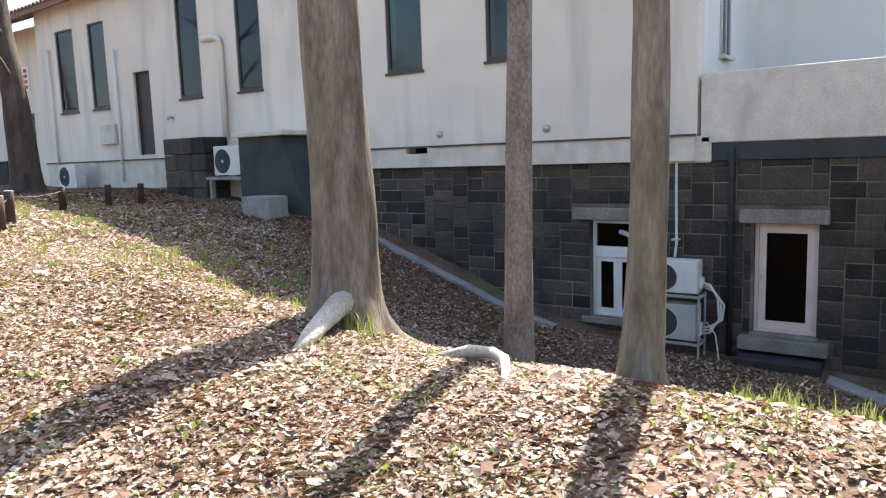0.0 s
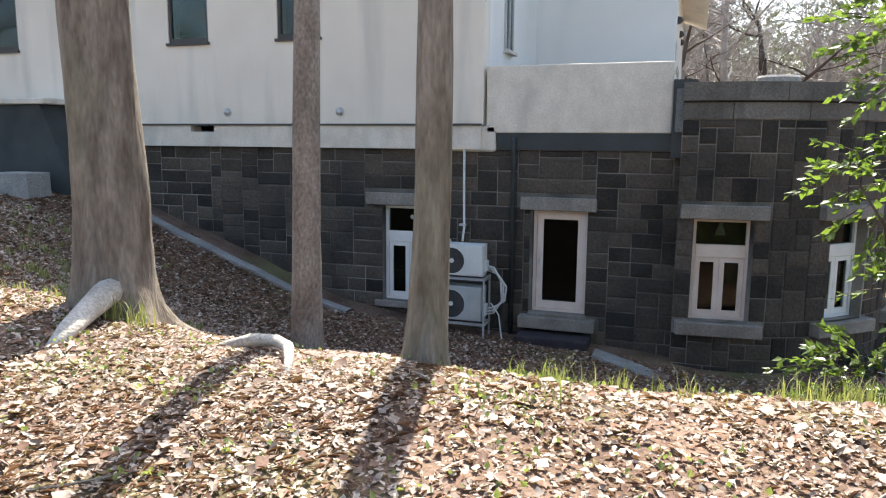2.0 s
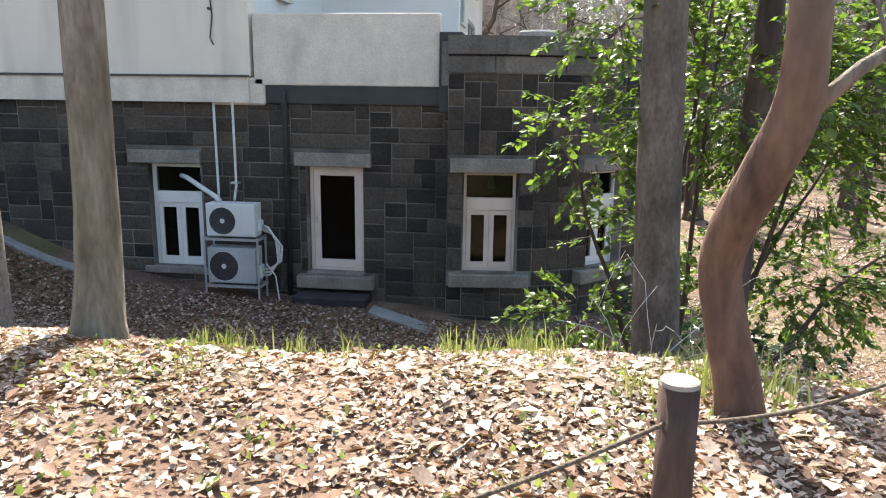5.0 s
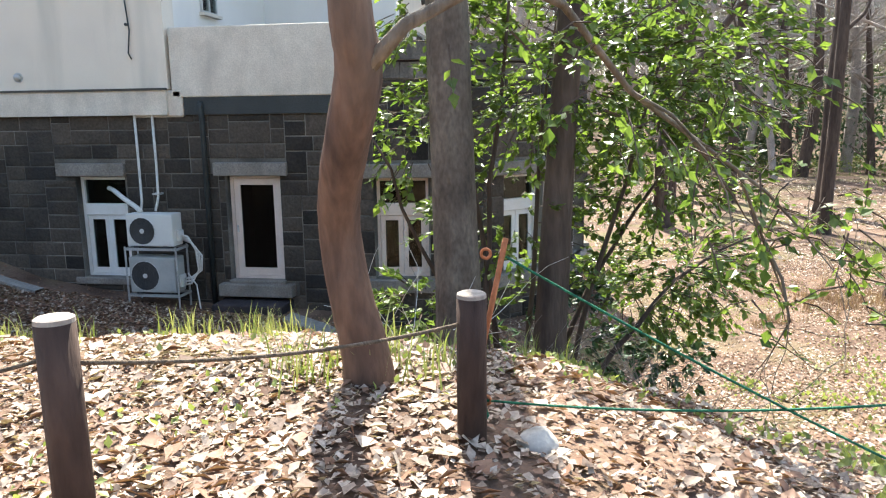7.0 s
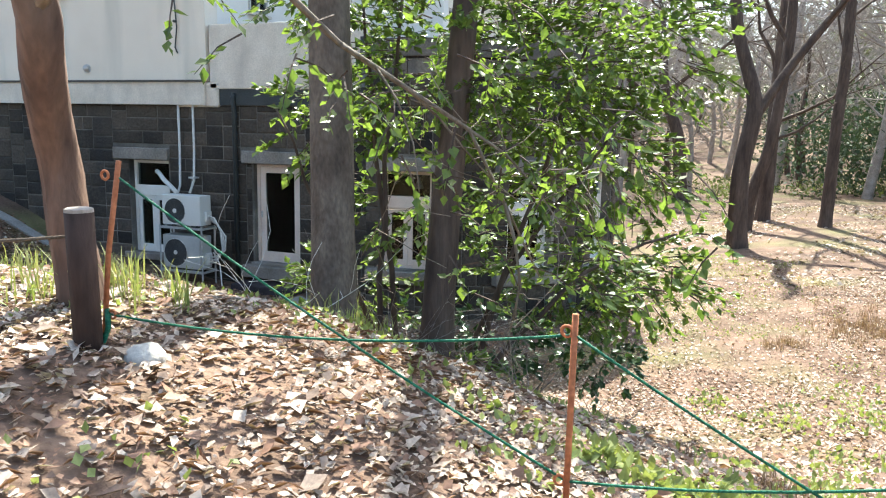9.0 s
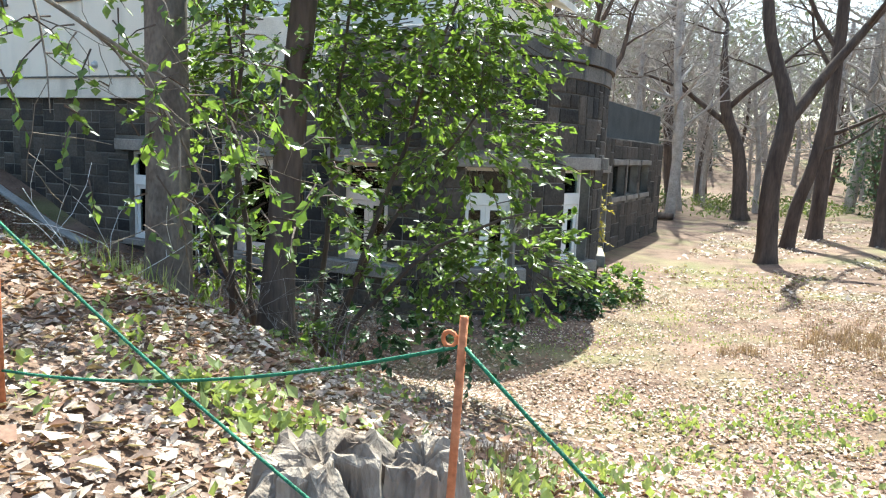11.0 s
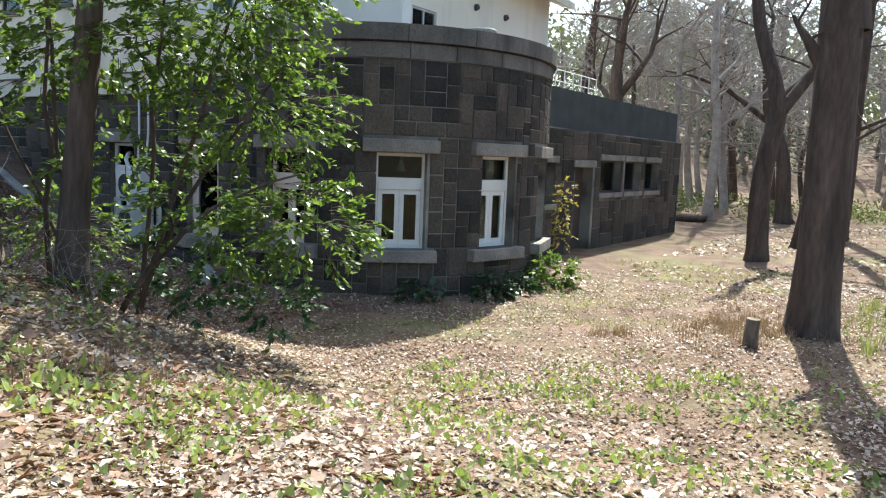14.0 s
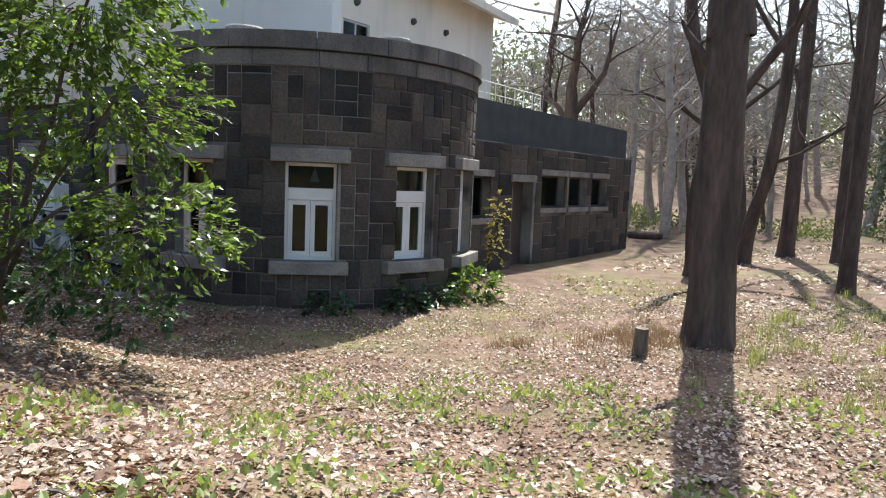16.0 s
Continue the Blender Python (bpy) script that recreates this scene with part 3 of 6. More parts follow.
# ---- trees ----
def trunk_geo(path, radii, n=18, flare=0.5, seed=1, lumps=0.06):
    """A trunk along path with a flared, fluted foot and uneven girth."""
    rng = random.Random(seed)
    pts = [Vector(p) for p in path]
    fine, rad = [], []
    for i in range(len(pts) - 1):
        a, b = pts[max(i - 1, 0)], pts[min(i + 2, len(pts) - 1)]
        p, q = pts[i], pts[i + 1]
        for k in range(6):
            t = k / 6
            m1, m2 = (q - a) / 2, (b - p) / 2
            h = (2 * t**3 - 3 * t**2 + 1) * p + (t**3 - 2 * t**2 + t) * m1 + (-2 * t**3 + 3 * t**2) * q + (t**3 - t**2) * m2
            fine.append(h)
            rad.append(radii[i] * (1 - t) + radii[i + 1] * t)
    fine.append(pts[-1])
    rad.append(radii[-1])
    g = Geo()
    z0 = pts[0].z
    side = Vector((1, 0, 0))
    ph = [rng.uniform(0, 6.28) for _ in range(4)]
    for i, p in enumerate(fine):
        d = (fine[min(i + 1, len(fine) - 1)] - fine[max(i - 1, 0)]).normalized()
        side = (side - d * side.dot(d)).normalized()
        up = d.cross(side)
        hgt = p.z - z0
        fl = flare * math.exp(-max(hgt, 0) / 0.26)
        for k in range(n):
            a = 2 * math.pi * k / n
            r = rad[i] * (1 + fl * (1 + 0.6 * math.sin(5 * a + ph[0])) + lumps * math.sin(3 * a + ph[1] + 1.3 * hgt) + lumps * 0.7 * math.sin(7 * a + ph[2] - 2.1 * hgt) + rng.uniform(-0.02, 0.02))
            g.v.append(tuple(p + side * (math.cos(a) * r) + up * (math.sin(a) * r)))
    for i in range(len(fine) - 1):
        for k in range(n):
            a, b = i * n + k, i * n + (k + 1) % n
            g.f.append((a, b, b + n, a + n))
    g.f.append(tuple((len(fine) - 1) * n + k for k in range(n)))
    return g


def branch_geo(g, start, way, length, radius, depth, rng, spread=0.6, kids=4, lift=0.15, sides=5, twig=0.004):
    """Adds a crooked branch with its side branches to g."""
    steps = 4 if depth > 0 else 3
    p, d = Vector(start), Vector(way).normalized()
    pts, rads = [p.copy()], [radius]
    for i in range(steps):
        d = (d + Vector((rng.gauss(0, 0.22), rng.gauss(0, 0.22), rng.gauss(0, 0.15) + lift * 0.3))).normalized()
        p = p + d * (length / steps)
        pts.append(p.copy())
        rads.append(max(twig, radius * (1 - 0.8 * (i + 1) / steps)))
    g.tube(pts, rads, sides if depth > 0 else 3, False)
    if depth <= 0:
        return
    for k in range(kids):
        t = 0.3 + 0.7 * (k + rng.random()) / kids
        i = min(int(t * steps), steps - 1)
        q = pts[i].lerp(pts[i + 1], t * steps - i) if t < 1 else pts[-1]
        w = (pts[i + 1] - pts[i]).normalized()
        out = Vector((rng.gauss(0, 1), rng.gauss(0, 1), rng.gauss(0.1, 0.6))).normalized()
        branch_geo(g, q, w * (1 - spread) + out * spread * 1.5 + Vector((0, 0, lift)), length * rng.uniform(0.45, 0.7), max(twig, rads[i] * 0.55), depth - 1, rng, spread, kids, lift, sides - 1 if sides > 3 else 3, twig)


def leafy(g, n, place, rng, size=(0.08, 0.13), droop=0.3):
    """n pointed, folded leaves; place() gives a spot and a way out."""
    for _ in range(n):
        p, way = place()
        s = rng.uniform(*size)
        d = (Vector(way) + Vector((rng.gauss(0, 0.6), rng.gauss(0, 0.6), rng.gauss(-droop, 0.5)))).normalized()
        sd = d.cross(Vector((rng.gauss(0, 0.5), rng.gauss(0, 0.5), 1))).normalized() * s * 0.34
        up = sd.cross(d).normalized() * s * 0.07
        p = Vector(p)
        g.add([p, p + d * s * 0.42 + sd + up, p + d * s * 0.5, p + d * s * 0.42 - sd + up, p + d * s], [(0, 2, 1), (0, 3, 2), (1, 2, 4), (2, 3, 4)])


def tree(name, label, path, radii, bark, seed, limbs=(), flare=0.5, n=18, lumps=0.06, crown_depth=3, group=""):
    """A tree from its foot up: trunk and bare limbs. limbs: (start, way, length, radius)."""
    x, y, z = path[0]
    base = thing(name, label, "tree", group, pose(x, y, z))
    rel = [(p[0] - x, p[1] - y, p[2] - z - (0.25 if i == 0 else 0)) for i, p in enumerate(path)]
    rel.insert(1, (rel[0][0], rel[0][1], 0.0))
    part("trunk", trunk_geo(rel, [radii[0]] + list(radii), n, flare, seed, lumps), bark, base, smooth=True)
    rng = random.Random(seed)
    g = Geo()
    for s, w, ln_, r in limbs:
        branch_geo(g, (s[0] - x, s[1] - y, s[2] - z), w, ln_, r, crown_depth, rng)
    if g.v:
        part("crown", g, bark, base, smooth=True)
    return base


t1 = tree("tree", "broad grey-barked tree with a flared, rooted foot on the bank", [(-2.75, -6.92, 1.92), (-2.75, -6.9, 3.0), (-2.8, -6.88, 5.5), (-2.75, -6.8, 9.5)], [0.345, 0.31, 0.265, 0.18], M_BARK_GREY, 11,
          [((-2.8, -6.88, 6.0), (0.5, -0.3, 1), 3, 0.09), ((-2.78, -6.85, 7.5), (-0.6, 0.3, 1), 3, 0.08), ((-2.75, -6.8, 9.4), (0.1, 0, 1), 3, 0.12)], 0.85, 28, 0.05)
t2 = tree("tree", "slim smooth grey tree trunk on the shaded slope", [(-1.32, -6.0, 1.58), (-1.3, -6.0, 3.0), (-1.22, -6.0, 5.5), (-1.1, -5.9, 9)], [0.145, 0.13, 0.112, 0.08], M_BARK_SMOOTH, 12,
          [((-1.18, -5.95, 7), (0.4, 0.3, 1), 2.5, 0.05), ((-1.1, -5.9, 8.9), (0, 0, 1), 2.5, 0.07)], 0.18, 18, 0.03)
t3 = tree("tree", "slender brown-barked tree with a flared foot at the bank's edge", [(0.22, -6.86, 1.82), (0.24, -6.8, 3.0), (0.27, -6.8, 5.5), (0.33, -6.8, 9)], [0.155, 0.14, 0.122, 0.085], M_BARK_GREY, 13,
          [((0.29, -6.8, 6.8), (0.4, -0.3, 1), 2.5, 0.06), ((0.33, -6.8, 8.9), (0, 0, 1), 2.5, 0.08)], 0.8, 20, 0.06)
gray = tree("tree", "straight grey tree trunk rising through the evergreen shrub", [(4.27, -5.65, 1.32), (4.2, -5.57, 3), (4.12, -5.5, 5.5), (4.05, -5.5, 9)], [0.19, 0.172, 0.155, 0.11], M_BARK_MID, 14,
            [((4.15, -5.5, 6.8), (0.4, 0.3, 1), 2.5, 0.06), ((4.1, -5.5, 8.9), (0, 0, 1), 2.5, 0.09)], 0.25, 20, 0.03)
dark = tree("tree", "dark slightly leaning tree trunk among evergreen leaves", [(4.96, -5.1, 0.98), (5.0, -5.02, 2.2), (5.1, -4.9, 4), (5.3, -4.7, 8)], [0.15, 0.13, 0.11, 0.07], M_BARK_DARK, 15,
            [((5.13, -4.87, 4.6), (0.6, 0.3, 1), 2, 0.04), ((5.3, -4.7, 7.9), (0, 0, 1), 2, 0.06)], 0.4, 16, 0.05)
crook = tree("tree", "crooked reddish-barked tree bending beside the rope fence", [(4.19, -8.12, 2.08), (4.16, -8.11, 2.3), (4.11, -8.1, 2.5), (4.06, -8.08, 2.78), (4.08, -8.14, 3.0), (4.16, -8.24, 3.25), (4.23, -8.31, 3.5), (4.22, -8.38, 3.75), (4.2, -8.38, 4.4), (4.1, -8.42, 6.0)],
             [0.105, 0.1, 0.096, 0.094, 0.094, 0.096, 0.094, 0.082, 0.07, 0.04], M_BARK_RED, 16, [((4.17, -8.4, 4.9), (-0.5, 0.3, 1), 1.6, 0.025)], 0.3, 18, 0.05)
bough = Geo().tube([(0.02, -0.5, 1.45), (0.2, -0.5, 1.63), (0.55, -0.35, 1.83), (0.8, -0.03, 1.75), (1.12, 0.25, 1.39), (1.7, 0.55, 0.99), (2.05, 0.75, 0.23)], [0.038, 0.029, 0.024, 0.02, 0.015, 0.01, 0.005], 8, rough=0.15)
rb = random.Random(5)
for q, w in (((0.8, -0.03, 1.75), (0.3, 0.4, 0.8)), ((1.12, 0.25, 1.39), (0.8, 0.1, -0.2)), ((1.41, 0.4, 1.19), (0.6, 0.5, -0.5)), ((1.7, 0.55, 0.99), (0.9, 0.1, -0.3)), ((0.32, -0.46, 1.7), (0.1, 0.5, 0.9)), ((1.87, 0.65, 0.62), (0.3, -0.2, -0.9))):
    branch_geo(bough, q, w, 0.9, 0.011, 2, rb, 0.5, 3, -0.05, 4, 0.0025)
BOUGH_AT = pose(0.04, 0.27, -0.05)
part("bough", bough, M_BARK_GREY, crook, "arching grey side branch with bare twigs", True, BOUGH_AT)
big = tree("tree", "tall thick dark tree trunk with a flared foot in the clearing", [(10.7, 1.28, 0.25), (10.68, 1.26, 2.0), (10.68, 1.22, 4.5), (10.65, 1.2, 10)], [0.29, 0.255, 0.24, 0.17], M_BARK_DARK, 17,
           [((10.85, 1.2, 4.0), (0.4, 0.1, 1.3), 4, 0.15), ((10.52, 1.2, 3.6), (-0.5, -0.2, 1.0), 0.75, 0.1), ((10.65, 1.2, 9.9), (0, 0, 1), 3, 0.18)], 0.55, 24, 0.06)
twin = tree("tree", "dark tree forking into two upright stems beside the track", [(8.15, 10.8, 0.02), (8.1, 10.8, 2.0), (8.3, 10.8, 3.6), (8.2, 10.8, 4.4), (7.7, 10.8, 6.0), (7.5, 10.8, 8)], [0.27, 0.23, 0.22, 0.18, 0.155, 0.12], M_BARK_DARK, 18,
            [((8.35, 10.8, 3.7), (0.45, 0, 1), 7, 0.16), ((7.5, 10.8, 7.9), (0, 0, 1), 3, 0.12)], 0.4, 18, 0.06)
tree("tree", "dark leaning tree trunk beyond the track", [(8.55, 14.6, 0.0), (8.7, 14.6, 1.4), (9.1, 14.6, 3), (9.35, 14.6, 6), (9.3, 14.6, 10)], [0.22, 0.19, 0.17, 0.16, 0.1], M_BARK_DARK, 19,
     [((9.35, 14.6, 6), (-0.4, 0.3, 1), 4, 0.1), ((9.3, 14.6, 9.9), (0, 0, 1), 4, 0.1), ((9.1, 14.6, 3), (1, 0, 0.4), 3, 0.06)], 0.4)
tree("tree", "dark straight tree trunk beyond the track", [(9.3, 17.5, 0.0), (9.35, 17.5, 3), (9.4, 17.6, 7), (9.4, 17.6, 11)], [0.26, 0.22, 0.19, 0.15], M_BARK_DARK, 20,
     [((9.38, 17.55, 5), (-0.6, 0.3, 1), 4, 0.1), ((9.4, 17.6, 10.9), (0, 0, 1), 4, 0.13), ((9.36, 17.5, 3.6), (1, -0.2, 0.5), 4, 0.08)], 0.4)
tree("tree", "dark straight tree trunk casting a long shadow", [(11.7, 8.0, 0.25), (11.72, 8.0, 3), (11.76, 8.0, 6), (11.74, 8.0, 10)], [0.165, 0.135, 0.12, 0.09], M_BARK_DARK, 21,
     [((11.75, 8.0, 5.2), (0.7, 0.2, 0.8), 3, 0.06), ((11.8, 8.0, 9.9), (0, 0, 1), 4, 0.1)], 0.4)
for tx, ty, tr_, sd_ in ((10.98, 15.1, 0.17, 22), (12.85, 11.65, 0.19, 23)):
    tz = gz(tx, ty)
    tree("tree", "straight dark tree trunk standing in the sunlit clearing", [(tx, ty, tz), (tx + 0.03, ty, tz + 3), (tx + 0.08, ty, tz + 6), (tx, ty, tz + 10)], [tr_ * 1.15, tr_, tr_ * 0.9, tr_ * 0.6], M_BARK_DARK, sd_,
         [((tx + 0.06, ty, tz + 5.4), (-0.6, 0.2, 0.9), 3, 0.05), ((tx + 0.07, ty, tz + 6.5), (0.7, 0.2, 0.8), 3, 0.05), ((tx, ty, tz + 9.9), (0, 0, 1), 4, 0.09)], 0.4)

tree("tree", "gnarled dark bare tree rising behind the low wing", [(0.0, 20.6, 0.0), (0.1, 20.6, 3.0), (0.2, 20.6, 5.0), (0.1, 20.6, 6.4)], [0.4, 0.34, 0.3, 0.2], M_BARK_DARK, 71,
     [((0.2, 20.6, 4.6), (-0.9, 0, 0.8), 4.5, 0.2), ((0.2, 20.6, 5.0), (0.9, 0, 0.9), 4.5, 0.19), ((0.1, 20.6, 6.2), (-0.3, 0.2, 1), 4.5, 0.2), ((0.15, 20.6, 5.6), (0.5, -0.3, 1), 4, 0.15)], 0.4)
tree("tree", "bare tree with long crooked boughs behind the low wing", [(6.2, 26.0, 0.2), (5.9, 26.0, 3.0), (5.2, 26.0, 5.0), (4.9, 26.0, 7.5)], [0.34, 0.28, 0.24, 0.16], M_BARK_DARK, 72,
     [((5.5, 26.0, 4.2), (-1, 0, 0.35), 6, 0.17), ((5.2, 26.0, 5.0), (0.9, 0, 0.9), 5, 0.15), ((4.9, 26.0, 7.4), (-0.2, 0.2, 1), 4.5, 0.16)], 0.4)

# ---- windows and doors of the stone storey ----
def sash(name, w, h, parent, mat, m, stile=0.085):
    """A glazed leaf, its lower left corner at the origin, facing -y."""
    g = Geo().box(0, stile, -0.022, 0.022, 0, h).box(w - stile, w, -0.022, 0.022, 0, h)
    g.box(stile, w - stile, -0.022, 0.022, 0, stile * 1.25).box(stile, w - stile, -0.022, 0.022, h - stile, h)
    s = part(name, g, mat, parent, m=m)
    p = part("pane", Geo().box(stile, w - stile, -0.004, 0.004, stile * 1.25, h - stile), M_GLASS, s, "dark window glass")
    p.visible_shadow = False
    return s


def casement(name, w, h, mat, m, label, band=0.2, top=0.36, plain=False):
    """A window with a transom light over two casements; plain: one tall glazed door leaf."""
    win = thing(name, label, "window", m=m, kind="structure")
    f = 0.055
    g = Geo().box(-w / 2, -w / 2 + f, -0.05, 0.05, 0, h).box(w / 2 - f, w / 2, -0.05, 0.05, 0, h)
    g.box(-w / 2 + f, w / 2 - f, -0.05, 0.05, h - f, h).box(-w / 2 + f, w / 2 - f, -0.05, 0.05, 0, f * 0.8)
    part("window_frame", g, mat, win)
    if plain:
        s = sash("door_leaf", w - 2 * f - 0.012, h - 1.8 * f - 0.012, win, mat, pose(-w / 2 + f + 0.006, -0.01, f * 0.8 + 0.006), 0.105)
        part("handle", bevelled(Geo().box(0.03, 0.05, -0.07, -0.03, 0.75, 0.87), 0.004), M_STEEL, s, "small metal door handle")
        return win
    low = h - f - top - band
    part("transom_bar", bevelled(Geo().box(-w / 2 + f, w / 2 - f, -0.058, 0.05, low, low + band), 0.008), mat, win)
    p = part("transom_pane", Geo().box(-w / 2 + f, w / 2 - f, -0.004, 0.004, low + band, h - f), M_GLASS, win, "dark window glass")
    p.visible_shadow = False
    half = (w - 2 * f - 0.012) / 2
    for k in (0, 1):
        sash("casement_leaf", half - 0.003, low - f * 0.8 - 0.008, win, mat, pose(-w / 2 + f + 0.006 + k * (half + 0.003), -0.008, f * 0.8 + 0.004), 0.075)
    return win


def bell_lamp(m):
    lamp = thing("pendant_lamp", "white bell-shaped glass lamp hanging behind the window", "lamp", "bell lamps", m)
    prof = [(0.0, 0.03), (-0.05, 0.035), (-0.09, 0.055), (-0.15, 0.07), (-0.19, 0.085)]
    part("shade", Geo().tube([(0, 0, z) for z, _ in prof], [r for _, r in prof], 14), M_LAMP, lamp, smooth=True)
    part("stem", Geo().tube([(0, 0, 0), (0, 0, 0.5)], [0.012, 0.012], 6), M_STEEL, lamp)


def stone_bar(name, w, h, d, m, label, category):
    solid(name, bevelled(Geo().box(-w / 2, w / 2, -d, 0.08, 0, h), 0.012), M_LINTEL, label, category, "structure", m=m)


for k, ang in enumerate(ANG):
    spot = Matrix.Translation((*on_arc(ang, BR - 0.25), 0)) @ Matrix.Rotation(ang, 4, "Z")
    casement(f"window_{k + 1}", 0.85, WIN_Z[1] - WIN_Z[0] - 0.01, M_FRAME_PINK if k == 0 else M_FRAME_WHITE, spot @ pose(0, 0, WIN_Z[0] + 0.005),
             "painted casement window with a transom light in dark stone")
    bell_lamp(spot @ pose(0.05, 0.42, 2.25))
    face = Matrix.Translation((*on_arc(ang, BR), 0)) @ Matrix.Rotation(ang, 4, "Z")
    stone_bar(f"lintel_{k + 1}", 1.28, 0.22, 0.07, face @ pose(0, 0, WIN_Z[1]), "long grey stone lintel over the window", "lintel")
    stone_bar(f"sill_{k + 1}", 1.28, 0.21, 0.12, face @ pose(0, 0, WIN_Z[0] - 0.21), "grey stone window sill", "sill")
ax = (WIN_A[0] + WIN_A[1]) / 2
casement("window_5", WIN_A[1] - WIN_A[0] - 0.01, WIN_A[3] - WIN_A[2] - 0.01, M_FRAME_WHITE, pose(ax, FRONT_Y + 0.17, WIN_A[2] + 0.005), "white casement window with an air duct through its transom", top=0.42)
dx = (DOOR_B[0] + DOOR_B[1]) / 2
casement("door_1", DOOR_B[1] - DOOR_B[0] - 0.01, DOOR_B[3] - DOOR_B[2] - 0.01, M_FRAME_PINK, pose(dx, FRONT_Y + 0.14, DOOR_B[2] + 0.005), "closed glazed door in a faded cream-pink frame", plain=True)
for n_, (c, lo) in enumerate(((ax - 0.14, 2.38), (dx - 0.03, 2.39))):
    stone_bar(f"lintel_{n_ + 5}", 1.28, 0.22, 0.09, pose(c, FRONT_Y, lo), "long grey stone lintel over the opening", "lintel")
stone_bar("sill_door", 1.30, 0.21, 0.2, pose(dx, FRONT_Y, 0.36), "grey stone threshold under the glazed door", "sill")
stone_bar("sill_door_upper", 1.0, 0.06, 0.1, pose(dx, FRONT_Y, 0.565), "narrow grey stone threshold", "sill")
stone_bar("sill_window_5", 1.25, 0.12, 0.06, pose(ax, FRONT_Y, 0.475), "low grey stone window sill", "sill")
solid("door_step", bevelled(Geo().box(dx - 0.62, dx + 0.6, -0.45, 0.12, -0.1, 0.30), 0.015), M_DOORMAT, "dark low step in front of the glazed door", "step")

# coping and string course of the bastion, stone by stone
for r, (z0, z1, proud, step) in enumerate(((4.17, 4.44, 0.10, 21), (3.90, 4.14, 0.04, 16))):
    a = A0
    rc = random.Random(r)
    while a < A1 - 0.05:
        b = min(a + radians(step * rc.uniform(0.7, 1.3)), A1)
        g = arc_wall(a + 0.0018, b - 0.0018, z0, z1, BR - 0.42, BR + proud, [])
        part("coping_stone", g, M_COPING, wall_round)
        a = b
part("coping_bed", arc_wall(A0, A1, 4.10, 4.19, BR - 0.4, BR + 0.02, []), M_DOORMAT, wall_round, "dark recessed joint")
for a, s in ((20, 0.32), (70, 0.3), (104, 0.26)):
    x, y = on_arc(radians(a), BR - 0.35)
    solid("vent_cap", Geo().tube([(0, 0, 0), (0, 0, 0.08), (0, 0, 0.11)], [s, s, s * 0.9], 18), M_CONCRETE, "flat round concrete cap on the bastion roof", "cap", m=pose(x, y, 4.44), smooth=False)

# ---- fixtures of the front ----
def condenser(m, label, w=0.82, d=0.30, h=0.56, shell=M_AC):
    """An air conditioner's outdoor unit, lower left front corner at the origin, facing -y."""
    ac = thing("air_conditioner", label, "air conditioner", "outdoor units", m)
    part("casing", bevelled(Geo().box(0, w, 0, d, 0.03, h), 0.012, 2), shell, ac)
    part("fan_opening", Geo().tube([(w * 0.34, -0.003, h * 0.5), (w * 0.34, 0.004, h * 0.5)], [h * 0.40, h * 0.40], 28), M_AC_DARK, ac, "dark round fan opening")
    for r in (0.40, 0.33, 0.26, 0.19, 0.12):
        ring = [(w * 0.34 + h * r * math.cos(t), -0.008, h * 0.5 + h * r * math.sin(t)) for t in np.linspace(0, 2 * math.pi, 25)]
        part("guard_ring", Geo().tube(ring, [0.0035] * 25, 4, False), M_AC_DARK if r < 0.4 else M_AC, ac)
    for t in np.linspace(0, math.pi, 7)[:-1]:
        c, s = math.cos(t) * h * 0.4, math.sin(t) * h * 0.4
        part("guard_bar", Geo().tube([(w * 0.34 - c, -0.01, h * 0.5 - s), (w * 0.34 + c, -0.01, h * 0.5 + s)], [0.0035] * 2, 4), M_AC_DARK, ac)
    part("hub", Geo().tube([(w * 0.34, -0.014, h * 0.5), (w * 0.34, 0, h * 0.5)], [0.04, 0.04], 12), M_AC, ac)
    part("service_panel", bevelled(Geo().box(w * 0.74, w - 0.01, -0.006, 0.002, 0.06, h - 0.03), 0.004), shell, ac)
    part("valve_cover", bevelled(Geo().box(w - 0.002, w + 0.045, d * 0.35, d * 0.9, 0.1, h * 0.5), 0.01), M_AC, ac)
    for x in (0.1, w - 0.2):
        part("foot", Geo().box(x, x + 0.1, 0.0, d, 0, 0.03), M_AC_DARK, ac)
    return ac


SX, SY = -2.03, -0.50
condenser(pose(SX + 0.06, SY, 1.25, 0, 0, 0), "off-white air conditioner unit standing on a steel rack")
condenser(pose(SX + 0.05, SY, 0.47, 0, 0, 0), "greyed air conditioner unit inside the steel rack", h=0.62, shell=M_AC_GREY)
rack = thing("steel_rack", "pale angle-steel rack carrying two air conditioners", "rack", m=pose(SX, SY, 0))
for x in (0, 0.9):
    for y in (-0.03, 0.33):
        part("leg", Geo().box(x, x + 0.035, y, y + 0.004, 0.1, 1.27).box(x, x + 0.004, y, y + 0.035, 0.1, 1.27), M_STEEL, rack)
for z in (0.43, 1.21):
    for y in (-0.03, 0.33):
        part("rail", Geo().box(0, 0.93, y - 0.004, y, z, z + 0.04).box(0, 0.93, y - 0.004, y + 0.035, z + 0.036, z + 0.04), M_STEEL, rack)
    for x in (0, 0.9):
        part("crossbar", Geo().box(x, x + 0.035, -0.03, 0.36, z, z + 0.035), M_STEEL, rack)


def run(name, pts, r, mat, label, category, n=8):
    pts = [Vector(p) for p in pts]
    return solid(name, Geo().tube(pts, [r] * len(pts), n), mat, label, category, smooth=True)


